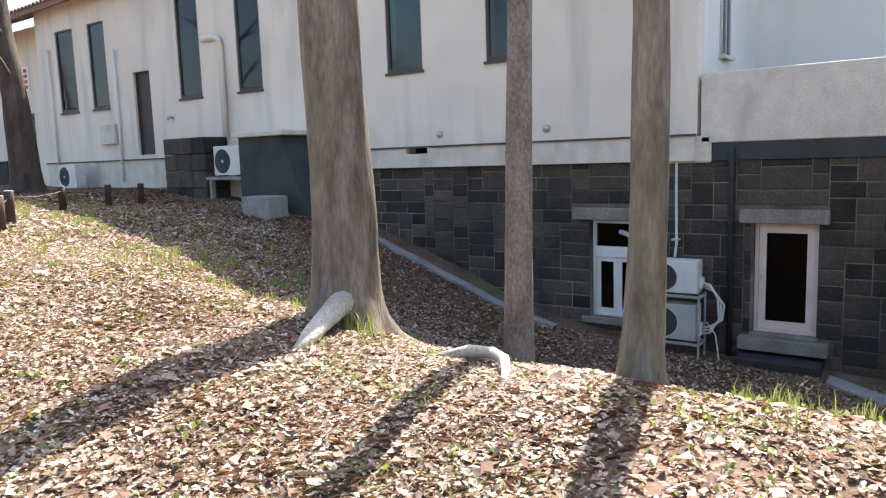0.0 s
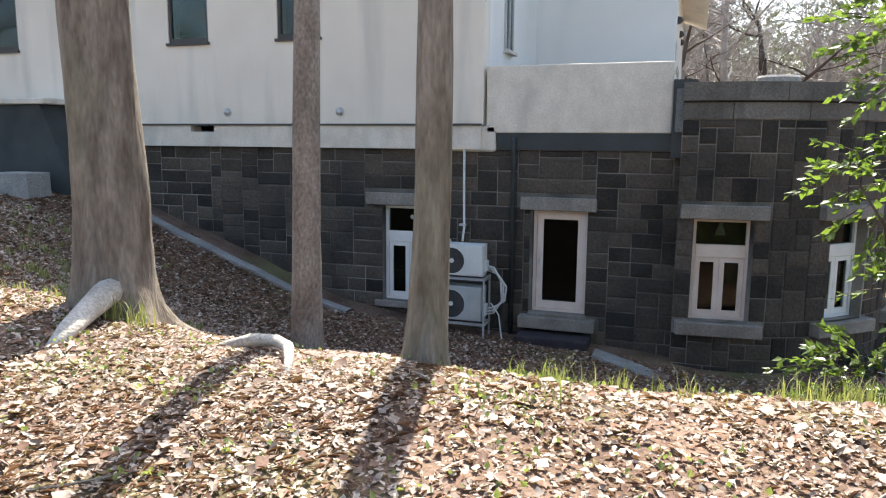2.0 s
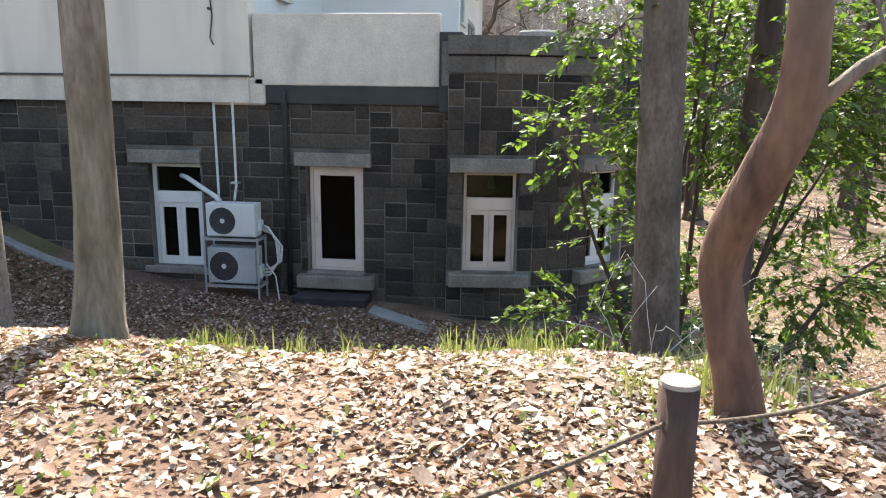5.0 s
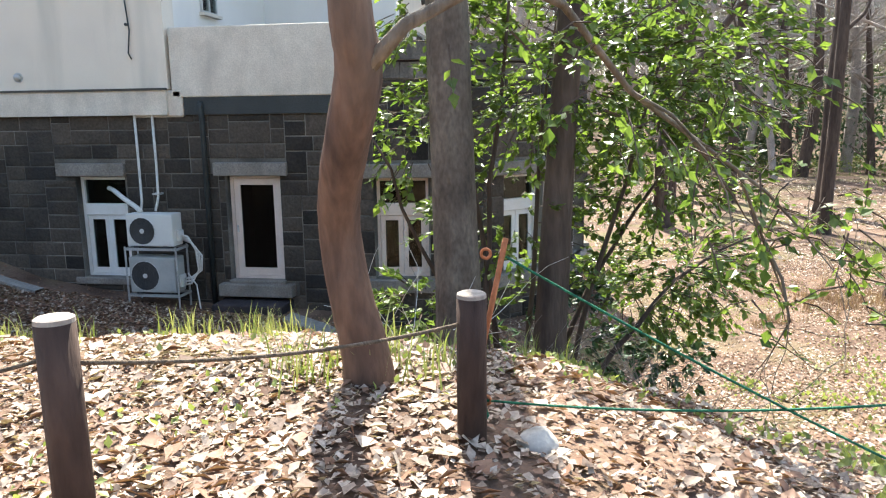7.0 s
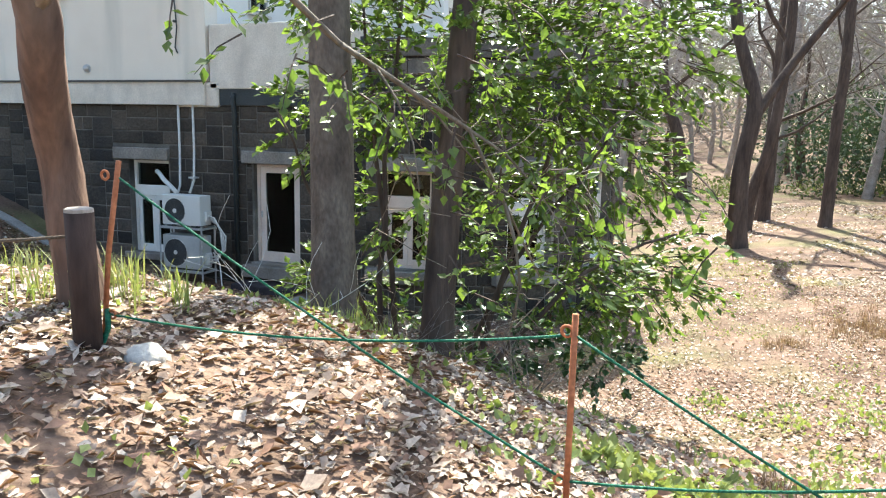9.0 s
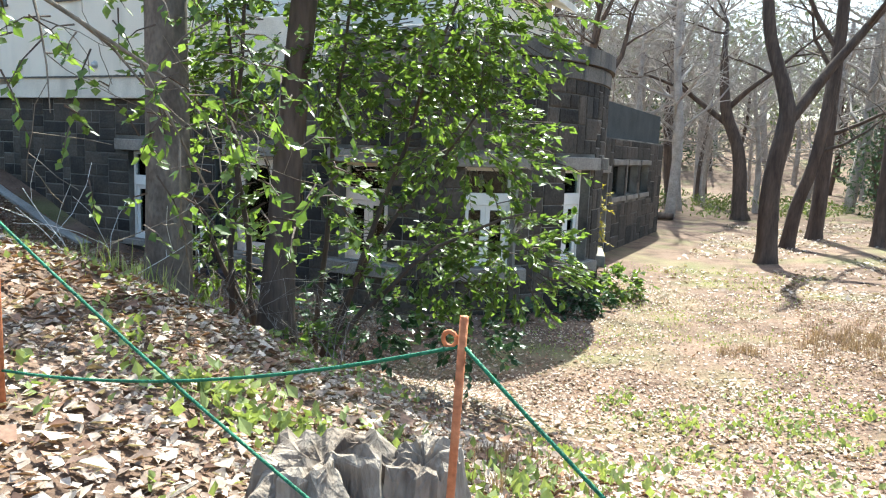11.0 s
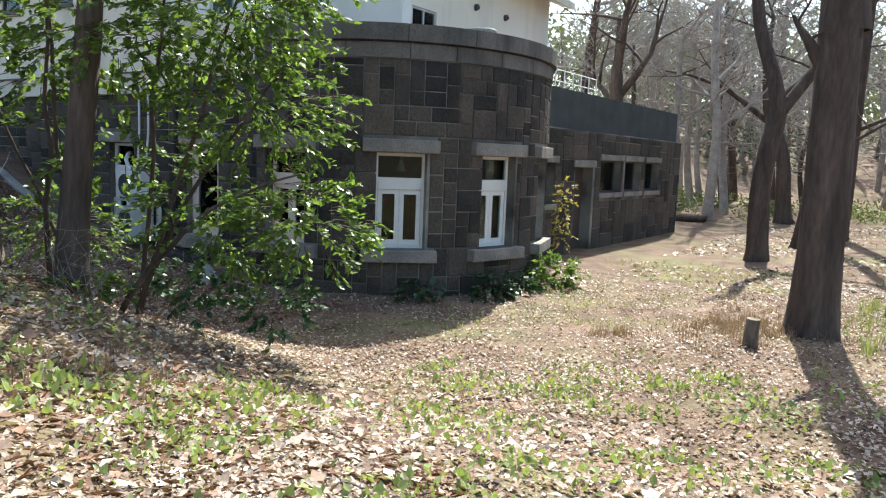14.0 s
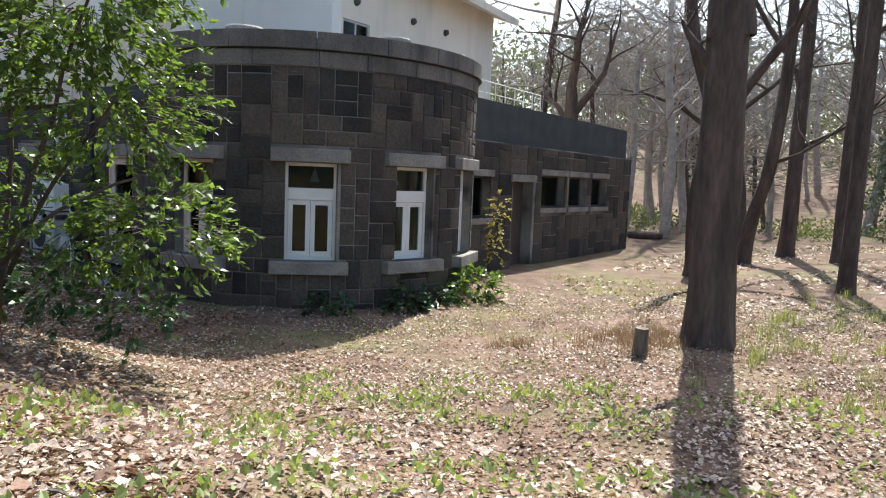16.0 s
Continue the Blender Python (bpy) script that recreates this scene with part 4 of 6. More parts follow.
run("air_pipe", [(-1.98, 0.03, 3.5), (-1.97, 0.02, 2.6), (-1.93, -0.05, 1.95), (-1.9, -0.15, 1.83)], 0.022, M_PIPE, "white taped refrigerant pipe down the wall", "pipe")
run("air_pipe", [(-1.66, 0.03, 3.9), (-1.65, 0.02, 2.6), (-1.62, -0.05, 2.05), (-1.6, -0.2, 1.83)], 0.022, M_PIPE, "white taped refrigerant pipe down the wall", "pipe")
solid("pipe_clamp", Geo().box(-1.70, -1.58, -0.1, 0.05, 2.08, 2.11), M_STEEL, "small steel pipe clamp", "clamp")
run("air_duct", [(-2.72, 0.26, 2.16), (-2.55, 0.12, 2.14), (-2.2, -0.15, 2.03), (-1.9, -0.28, 1.90), (-1.8, -0.3, 1.82)], 0.04, M_PIPE, "white wrapped duct from the window to the air conditioner", "duct", 10)
for k in range(3):
    o = 0.05 * k
    run("air_hose", [(-1.15, -0.3 + o, 1.45 - o), (-1.0 + o * 0.6, -0.32, 1.42 - o), (-0.88 + o, -0.3, 1.2 - o), (-0.86 + o * 0.5, -0.28, 0.85), (-1.0, -0.3, 0.62 + o), (-1.12, -0.3, 0.6 + o)], 0.018, M_PIPE, "curled white refrigerant hose", "hose")
run("drain_hose", [(-1.05, -0.3, 0.8), (-0.9, -0.32, 0.6), (-0.84, -0.36, 0.25), (-0.8, -0.4, 0.16)], 0.012, M_PIPE, "thin white drain hose reaching the ground", "hose")
run("drainpipe", [(-0.78, 0.04, 3.60), (-0.78, 0.0, 3.52), (-0.78, 0.04, 3.3), (-0.78, 0.04, 0.1)], 0.045, M_PIPE_DARK, "dark drainpipe down the stone wall", "pipe", 10)
run("wall_cable", [(-1.95, -0.02, 9.0), (-1.97, -0.03, 5.6), (-1.92, -0.03, 5.0), (-1.90, -0.03, 4.75), (-1.95, -0.03, 4.4), (-1.9, -0.03, 4.3)], 0.012, M_PIPE_DARK, "loose dark cable hanging down the cream wall", "cable")
for z in (5.9, 4.85):
    solid("cable_clip", Geo().tube([(-1.94, 0, z), (-1.94, -0.06, z)], [0.02, 0.025], 8), M_FRAME_DARK, "small dark cable clip", "clip")


def vent(x, z):
    v = thing("wall_vent", "small round metal vent hood on the cream wall", "vent", "wall vents", pose(x, 0, z))
    part("flange", Geo().tube([(0, 0.004, 0), (0, -0.012, 0)], [0.085, 0.085], 16), M_STEEL, v)
    part("hood", Geo().tube([(0, -0.012, 0), (0, -0.05, -0.005), (0, -0.075, -0.015)], [0.07, 0.06, 0.03], 14), M_STEEL, v, smooth=True)


vent(-6.44, 4.05)
vent(-4.03, 4.05)
run("wall_tap", [(-15.35, 0, 4.92), (-15.35, -0.18, 4.92), (-15.3, -0.2, 4.85)], 0.035, M_STEEL, "metal tap sticking out of the cream wall", "tap")
run("wall_pipe", [(-17.92, -0.06, 3.2), (-17.9, -0.06, 7.0)], 0.04, M_STUCCO_PALE, "thin cream pipe up the wall", "pipe")
run("wall_pipe", [(-13.05, -0.1, 4.3), (-13.05, -0.1, 6.6), (-13.12, -0.1, 6.75), (-13.3, -0.1, 6.8), (-13.75, -0.1, 6.8)], 0.075, M_STUCCO, "cream pipe bending over near its top", "pipe", 10)
run("wall_pipe", [(-21.6, -0.06, 3.4), (-21.6, -0.06, 7.4)], 0.035, M_STUCCO, "thin cream pipe up the wall", "pipe")
solid("meter_box", bevelled(Geo().box(-18.9, -18.1, -0.12, 0.0, 4.3, 4.9), 0.02), M_STUCCO_OLD, "cream box fixed to the wall", "box")


def tall_window(k, o, y=0.06, mullion=False):
    w, h = o[1] - o[0], o[3] - o[2]
    win = thing(f"window_{k}", "tall narrow dark-framed window in the cream wall", "window", m=pose(o[0], y, o[2]), kind="structure")
    f = 0.055
    part("window_frame", Geo().box(0, f, -0.03, 0.05, 0, h).box(w - f, w, -0.03, 0.05, 0, h).box(f, w - f, -0.03, 0.05, 0, f * 1.6).box(f, w - f, -0.03, 0.05, h - f, h), M_FRAME_DARK, win)
    p = part("pane", Geo().box(f, w - f, 0.0, 0.008, f * 1.6, h - f), M_GLASS, win, "dark reflecting glass")
    p.visible_shadow = False
    if mullion:
        part("mullion", Geo().box(w / 2 - 0.03, w / 2 + 0.03, -0.02, 0.05, f * 1.6, h - f), M_FRAME_DARK, win)
        part("blind", Geo().box(f, w / 2 - 0.03, 0.03, 0.04, f * 1.6, h - f), M_FRAME_WHITE, win, "pale blind behind the glass")
    part("window_sill", Geo().box(-0.03, w + 0.03, -0.11, 0.05, -0.05, 0.0), M_FRAME_DARK, win)


for k, o in enumerate(tall):
    tall_window(k + 6, o)
for k, o in enumerate(WEST_LOW):
    tall_window(20 + k, o, 0.96, k > 0)
for k, o in enumerate(WEST_HIGH):
    tall_window(30 + k, o, 0.96)
bdoor = thing("door_2", "closed narrow dark brown door in the cream wall", "door", m=pose(BROWN[0], 0.12, BROWN[2]), kind="structure")
part("door_leaf", Geo().box(0.05, 0.75, 0, 0.05, 0, 2.28), M_DOOR_BROWN, bdoor)
part("door_frame", Geo().box(0, 0.05, -0.05, 0.1, 0, 2.33).box(0.75, 0.8, -0.05, 0.1, 0, 2.33).box(0.05, 0.75, -0.05, 0.1, 2.28, 2.33), M_DOOR_BROWN, bdoor)
# small window of the return wall, window and clerestory of the upper wall
for nm, m, w, h in (("window_21", pose(MAIN_X1 + 0.012, 1.3, 5.2, 0, 0, 90), 0.6, 1.5), ("window_22", pose(1.55, 4.56, 5.11, 0, 0, 90), 0.93, 0.60), ("window_23", pose(1.55, 6.42, 4.96, 0, 0, 90), 2.26, 0.40)):
    win = thing(nm, "small aluminium window in pale stucco", "window", m=m, kind="structure")
    part("window_frame", Geo().box(0, 0.04, -0.03, 0.03, 0, h).box(w - 0.04, w, -0.03, 0.03, 0, h).box(0.04, w - 0.04, -0.03, 0.03, 0, 0.04).box(0.04, w - 0.04, -0.03, 0.03, h - 0.04, h).box(w / 2 - 0.02, w / 2 + 0.02, -0.03, 0.03, 0.04, h - 0.04), M_STEEL, win)
    part("pane", Geo().box(0.04, w - 0.04, -0.004, 0.004, 0.04, h - 0.04), M_GLASS, win, "grey reflecting glass")
    part("window_sill", Geo().box(-0.04, w + 0.04, -0.1, 0.03, -0.05, 0), M_STUCCO_OLD, win)
for y in (5.0, 7.2, 8.7):
    solid("eave_vent", Geo().tube([(1.6, y, 6.15), (1.66, y, 6.15), (1.7, y, 6.12)], [0.09, 0.08, 0.04], 12), M_FRAME_DARK, "small dark vent hood under the eaves", "vent", group="eave vents", smooth=True)

# left end of the front: plinths and outdoor units
plinth = thing("stone_plinth", "dark square plinth of coursed stone against the cream wall", "plinth", m=pose(-14.8, -0.75, 2.6))
for row in range(4):
    cuts = (0, 0.62, 1.16, 1.7) if row % 2 else (0, 0.5, 1.12, 1.7)
    for a_, b_ in zip(cuts, cuts[1:]):
        part("stone_block", bevelled(Geo().box(a_ + 0.006, b_ - 0.006, 0, 0.73, row * 0.425 + 0.005, row * 0.425 + 0.42), 0.02), M_STONE, plinth)
pl = Geo()
pl.add([(-11.6, -0.9, 2.2), (-9.3, -0.9, 2.2), (-9.3, 0, 2.2), (-11.6, 0, 2.2), (-11.6, -0.9, 4.2), (-10.2, -0.9, 4.2), (-10.2, 0, 4.2), (-11.6, 0, 4.2)],
       [(3, 2, 1, 0), (4, 5, 6, 7), (0, 1, 5, 4), (1, 2, 6, 5), (2, 3, 7, 6), (3, 0, 4, 7)])
solid("stone_plinth", pl, M_DARK_RENDER_SHADE, "dark green-grey plinth with a sloping side", "plinth")
solid("plinth_slab", bevelled(Geo().box(-11.75, -10.0, -1.0, -0.02, 4.2, 4.32), 0.02), M_STUCCO_OLD, "cream slab lying on the dark plinth", "slab")
solid("unit_shelf", Geo().box(-13.1, -11.65, -0.75, -0.05, 3.22, 3.30).box(-13.05, -12.95, -0.7, -0.6, 2.4, 3.22).box(-11.8, -11.7, -0.7, -0.6, 2.4, 3.22), M_CONCRETE, "concrete shelf under the outdoor unit", "shelf")
condenser(pose(-12.95, -0.6, 3.30), "off-white air conditioner on a concrete shelf", h=0.75, w=1.0)
condenser(pose(-20.4, -0.7, gz(-20, -0.6)), "off-white air conditioner at the foot of the cream wall", h=0.75, w=1.0)
solid("concrete_block", bevelled(Geo().box(-10.6, -9.7, -1.75, -1.2, 2.0, gz(-10.2, -1.4) + 0.42), 0.02), M_CONCRETE, "low concrete block on the shaded slope", "block")
# sloping kerbs along the foot of the wall
kerb = Geo()
xs = np.linspace(-10.5, -3.6, 24)
for a, b in zip(xs, xs[1:]):
    za, zb = gz(a, -0.6), gz(b, -0.6)
    kerb.add([(a, -0.72, za - 0.2), (b, -0.72, zb - 0.2), (b, -0.5, zb - 0.2), (a, -0.5, za - 0.2), (a, -0.72, za + 0.06), (b, -0.72, zb + 0.06), (b, -0.5, zb + 0.06), (a, -0.5, za + 0.06)],
             [(3, 2, 1, 0), (4, 5, 6, 7), (0, 1, 5, 4), (2, 3, 7, 6)])
solid("kerb", kerb, M_CONCRETE, "weathered concrete kerb running down along the wall", "kerb", "structure")
solid("kerb_2", Geo().add([(0.75, -0.75, 0.2), (1.9, -1.25, 0.03), (1.95, -0.85, 0.03), (0.75, -0.35, 0.2), (0.75, -0.75, -0.2), (1.9, -1.25, -0.3), (1.95, -0.85, -0.3), (0.75, -0.35, -0.2)],
      [(0, 1, 2, 3), (4, 5, 1, 0), (5, 6, 2, 1), (6, 7, 3, 2), (7, 4, 0, 3)]), M_CONCRETE, "sloping concrete kerb beside the door step", "kerb", "structure")

# wing details
for o in wing_open[1:]:
    for z, h in ((o[3], 0.16), (o[2] - 0.14, 0.14)):
        solid("lintel_wing" if z == o[3] else "sill_wing", bevelled(Geo().box(WX - 0.1, WX + 0.06, o[0] - 0.1, o[1] + 0.1, z, z + h), 0.01), M_LINTEL, "grey stone bar at the wing's opening", "lintel", "structure")
    win = thing("window_24", "dark barred window of the low wing", "window", m=pose(WX - 0.25, o[0], o[2], 0, 0, 90), kind="structure")
    w, h = o[1] - o[0], o[3] - o[2]
    part("window_frame", Geo().box(0, 0.05, -0.03, 0.03, 0, h).box(w - 0.05, w, -0.03, 0.03, 0, h).box(0.05, w - 0.05, -0.03, 0.03, 0, 0.05).box(0.05, w - 0.05, -0.03, 0.03, h - 0.05, h), M_FRAME_DARK, win)
    part("pane", Geo().box(0.05, w - 0.05, -0.004, 0.004, 0.05, h - 0.05), M_GLASS, win)
o = wing_open[0]
solid("lintel_wing_door", bevelled(Geo().box(WX - 0.1, WX + 0.06, o[0] - 0.15, o[1] + 0.1, o[3], o[3] + 0.18), 0.01), M_LINTEL, "grey stone lintel over the wing's door", "lintel", "structure")
wdoor = thing("door_3", "closed dark door deep in the low wing's wall", "door", m=pose(WX - 0.3, o[0], -0.1, 0, 0, 90), kind="structure")
part("door_leaf", Geo().box(0.02, o[1] - o[0] - 0.02, 0, 0.05, 0.05, 2.27), M_DOOR_BROWN, wdoor)
part("door_handle", Geo().box(0.1, 0.13, -0.06, 0, 1.0, 1.14), M_STEEL, wdoor)
rail = thing("roof_railing", "thin white railing on the wing's roof", "railing", m=pose(3.0, 7.5, 3.3))
for k in range(9):
    part("post", Geo().tube([(0, k * 0.55, 0), (0, k * 0.55, 1.5)], [0.018] * 2, 6), M_FRAME_WHITE, rail)
for z in (0.9, 1.2, 1.5):
    part("bar", Geo().tube([(0, 0, z), (0, 4.4, z)], [0.015] * 2, 6), M_FRAME_WHITE, rail)

# ---- fence posts, ropes, stakes ----
def post(x, y, top, r=0.056):
    z = gz(x, y)
    p = thing("fence_post", "round dark brown post with a worn pale top", "post", "rope fence posts", pose(x, y, z, random.uniform(-1.5, 1.5), random.uniform(-1.5, 1.5), random.uniform(0, 90)))
    h = top - z
    part("shaft", Geo().tube([(0, 0, -0.3), (0, 0, 0.3), (0, 0, h - 0.015)], [r * 1.02, r, r], 20, rough=0.02), M_POST, p, smooth=True)
    part("cap", Geo().tube([(0, 0, h - 0.015), (0, 0, h - 0.002), (0, 0, h + 0.002)], [r, r * 0.97, r * 0.85], 20), M_POST_TOP, p, "pale weathered top")
    return Vector((x, y, top))


POSTS = [(2.27, -10.3, 2.70), (3.63, -9.41, 2.77), (4.71, -8.59, 2.67)]
tops = [post(*p) for p in POSTS]


def rope(a, b, sag, r, mat, label):
    pts = []
    for k in range(15):
        t = k / 14
        p = Vector(a).lerp(Vector(b), t)
        p.z -= sag * 4 * t * (1 - t)
        pts.append(p)
    return run("rope", pts, r, mat, label, "rope", 7)


for a, b in zip(tops, tops[1:]):
    rope(a + Vector((0, 0, -0.13)), b + Vector((0, 0, -0.11)), 0.05, 0.007, M_ROPE, "dark brown rope strung between the fence posts")
far = [(-7.7, -8.4), (-8.15, -8.0), (-8.78, -7.57), (-9.32, -7.19), (-9.7, -6.88), (-11.85, -4.98), (-13.15, -3.32), (-12.97, -2.64)]
ft = [post(x, y, gz(x, y) + 0.5, 0.068) for x, y in far]
for a, b in zip(ft, ft[1:]):
    rope(a + Vector((0, 0, -0.1)), b + Vector((0, 0, -0.1)), 0.04, 0.009, M_ROPE, "dark rope strung between the far fence posts")

STAKES = [(4.78, -8.5, 2.86, 0.05), (6.70, -8.52, 2.43, 0.0), (8.33, -8.43, 2.25, 0.01), (9.68, -8.54, 2.13, 0.0), (11.1, -8.9, 1.75, 0.0)]
ends = []
for x, y, top, lean in STAKES:
    z = gz(x, y)
    s = thing("fence_stake", "rusty orange steel rod stake with a coiled eye", "stake", "rope stakes", pose(x, y, z))
    h = top - z
    part("rod", Geo().tube([(-lean * 2, 0, -0.2), (-lean * 0.6, 0, h * 0.5), (lean, 0, h)], [0.011] * 3, 8), M_RUST, s, smooth=True)
    for zz in (h - 0.06, max(0.12, h * 0.18)):
        ring = [(-0.025 + 0.018 * math.cos(t), 0, zz + 0.018 * math.sin(t)) for t in np.linspace(0, 2 * math.pi, 15)]
        part("eye", Geo().tube(ring, [0.006] * 15, 6, False), M_RUST, s, "coiled rope eye", True)
    ends.append((Vector((x + lean, y, top - 0.07)), Vector((x - lean, y, z + max(0.12, h * 0.18)))))
for (ta, la), (tb, lb) in zip(ends, ends[1:]):
    rope(ta, lb, 0.03, 0.005, M_ROPE_GREEN, "twisted green rope crossing between the stakes")
    rope(la, tb, 0.06, 0.005, M_ROPE_GREEN, "twisted green rope crossing between the stakes")
run("rope_end", [ends[0][1] + Vector((0, 0, 0.02)), ends[0][1] + Vector((0.03, -0.03, -0.05)), ends[0][1] + Vector((-0.02, -0.02, -0.14)), ends[0][1] + Vector((0.02, 0.0, -0.2))], 0.012, M_ROPE_GREEN, "frayed green rope knot", "rope")
solid("rock", bevelled(Geo().tube([(0, 0, -0.06), (0.01, 0, 0.02), (0.0, 0.01, 0.07)], [0.08, 0.09, 0.05], 9, rough=0.25, seed=3), 0.015), M_ROCK, "pale flat rock beside the fence post", "rock", m=pose(4.95, -8.55, gz(4.95, -8.55), 0, 0, 20), smooth=True)

# tree stump
sx, sy = 7.72, -8.12
sz = gz(sx, sy)
stump = thing("tree_stump", "old weathered grey tree stump, split and hollow, with spread roots", "stump", m=pose(sx, sy, sz))


def bole(cx, cy, rad, high, seed, cleft):
    """A rotten piece of the bole: deep flutes, a cleft, an uneven sunken top."""
    r_, g_ = random.Random(seed), Geo()
    prof = [(-0.25, 1.5), (0.0, 1.32), (0.06, 1.16), (0.13, 1.06), (high - 0.06, 1.0), (high - 0.015, 0.97), (high, 0.9), (high + 0.004, 0.7), (high - 0.006, 0.42), (high - 0.03, 0.1)]
    nseg = 48
    ph = [r_.uniform(0, 6.28) for _ in range(4)]
    jag = [r_.uniform(-0.007, 0.007) for _ in range(nseg)]
    for i, (z, r) in enumerate(prof):
        for k in range(nseg):
            t = 2 * math.pi * k / nseg
            flute = (0.03 * math.sin(5 * t + ph[0]) + 0.3 * noise.noise(Vector((2.2 * math.cos(t) + seed, 2.2 * math.sin(t), 1.5 * z)))
                     + 0.16 * noise.noise(Vector((7 * math.cos(t), 7 * math.sin(t) + seed, 2.0 * z))))
            cut = -0.45 * max(0, math.cos(t - cleft)) ** 14
            foot = 0.35 * max(0, math.cos(2.5 * t + ph[3])) ** 2 * math.exp(-max(z, 0) / 0.08)
            w = r * rad * (1 + flute + cut + foot + r_.uniform(-0.018, 0.018))
            up = (0.02 * math.sin(t + ph[0]) + jag[k] + 0.04 * noise.noise(Vector((9 * math.cos(t) * r, 9 * math.sin(t) * r, seed)))) if i > 4 else 0
            g_.v.append((cx + math.cos(t) * w * 1.08, cy + math.sin(t) * w, z + up))
    for i in range(len(prof) - 1):
        for k in range(nseg):
            a_, b_ = i * nseg + k, i * nseg + (k + 1) % nseg
            g_.f.append((a_, b_, b_ + nseg, a_ + nseg))
    g_.f.append(tuple((len(prof) - 1) * nseg + k for k in range(nseg)))
    return g_


part("bole", bole(0, 0, 0.195, 0.23, 8, -0.5), M_DEADWOOD, stump)
part("bole", bole(0.29, 0.15, 0.115, 0.24, 15, 2.9), M_DEADWOOD, stump, "split side piece of the stump")
ROOTS = ((0.62, 0.85, 0.085, 0.24), (0.3, 0.7, 0.055, 0.24), (-0.85, 0.36, 0.085, 0.16), (-1.9, 0.25, 0.06, 0.1))
for ang, ln_, r, lift_ in ROOTS:
    d = Vector((math.cos(ang), math.sin(ang), 0))
    pts = []
    for k in range(9):
        t = k / 8
        q = d * (0.12 + ln_ * t) + Vector((-d.y, d.x, 0)) * 0.05 * math.sin(4 * t + ang)
        q.z = gz(sx + q.x, sy + q.y) - sz + lift_ * (1 - t) ** 1.6 + 0.01
        pts.append(q)
    part("root", Geo().tube(pts, [r * (1 - 0.62 * k / 8) for k in range(9)], 11, rough=0.4, seed=int(ang * 10) + 20), M_DEADWOOD, stump)
solid("cut_stump", Geo().tube([(0, 0, -0.1), (0, 0, 0.2), (0.01, 0, 0.36)], [0.1, 0.08, 0.078], 14, rough=0.12, seed=4), M_BARK_GREY, "short cut stump in dry fern near the big trunk", "stump", m=pose(10.18, 0.24, gz(10.18, 0.24) - 0.03))
for k, (x, y, L) in enumerate(((3.0, 22.5, 1.6), (3.2, 22.0, 1.3))):
    solid("log", Geo().tube([(-L / 2, 0, 0), (L / 2, 0.1, 0.02)], [0.16, 0.13], 10), M_BARK_DARK, "dark cut log lying beside the track", "log", m=pose(x, y, gz(x, y) + 0.14, 0, 0, 10 * k))

# roots of the broad tree
def root(pts, r0, label):
    ps = [Vector((x, y, gz(x, y) + h)) for x, y, h in pts]
    n = len(ps)
    solid("surface_root", Geo().tube(ps, [r0 * (1 - 0.55 * k / (n - 1)) for k in range(n)], 10, rough=0.12, seed=n), M_ROOT, label, "root", smooth=True)


root([(-2.62, -7.0, 0.3), (-2.52, -7.28, 0.2), (-2.4, -7.58, 0.11), (-2.28, -7.86, 0.05), (-2.15, -8.15, -0.04)], 0.13, "thick sunlit root running from the broad tree")
root([(-1.4, -7.2, -0.02), (-1.1, -7.22, 0.09), (-0.82, -7.32, 0.12), (-0.58, -7.55, 0.11), (-0.42, -7.8, 0.07), (-0.28, -8.06, -0.02)], 0.062, "pale curved root arching out of the leaf litter")

# sign and lamp on the set-back west wall
sign = thing("wall_sign", "narrow white upright sign with red marks on cream stucco", "sign", m=pose(-25.45, 0.9, 6.45))
part("plate", Geo().box(0, 0.5, -0.03, 0, 0, 0.85), M_FRAME_WHITE, sign)
M_SIGN_RED = surf("red sign paint", (0.5, 0.05, 0.04), (0.56, 0.07, 0.05), 3, 0.5, 0, 40)
for k in range(4):
    part("mark", Geo().box(0.1 + 0.05 * (k % 2), 0.4, -0.036, -0.03, 0.08 + 0.19 * k, 0.2 + 0.19 * k), M_SIGN_RED, sign)
for x in (-30.5, -32.3):
    board = thing("wall_board", "square white board with dark marks on cream stucco", "sign", "boards under the upper windows", pose(x, 0.9, 6.2))
    part("plate", Geo().box(0, 0.8, -0.03, 0, 0, 0.75), M_FRAME_WHITE, board)
    for k in range(3):
        part("mark", Geo().box(0.15 + 0.08 * (k % 2), 0.62, -0.036, -0.03, 0.12 + 0.2 * k, 0.22 + 0.2 * k), M_FRAME_DARK, board)
hood = thing("wall_hood", "grey metal vent hood on cream stucco", "vent", m=pose(-26.1, 0.9, 5.85))
part("hood", bevelled(Geo().box(0, 0.5, -0.35, 0, 0, 0.4), 0.08, 3), M_STEEL, hood)
part("flange", Geo().box(-0.05, 0.55, -0.02, 0, -0.05, 0.45), M_STEEL, hood)

# ---- evergreen shrub ----
shrub = thing("evergreen_shrub", "tall glossy evergreen shrub with spreading sparse branches", "shrub", m=pose(4.95, -4.6, gz(4.95, -4.6)))
bz = gz(4.95, -4.6)
rv = random.Random(21)
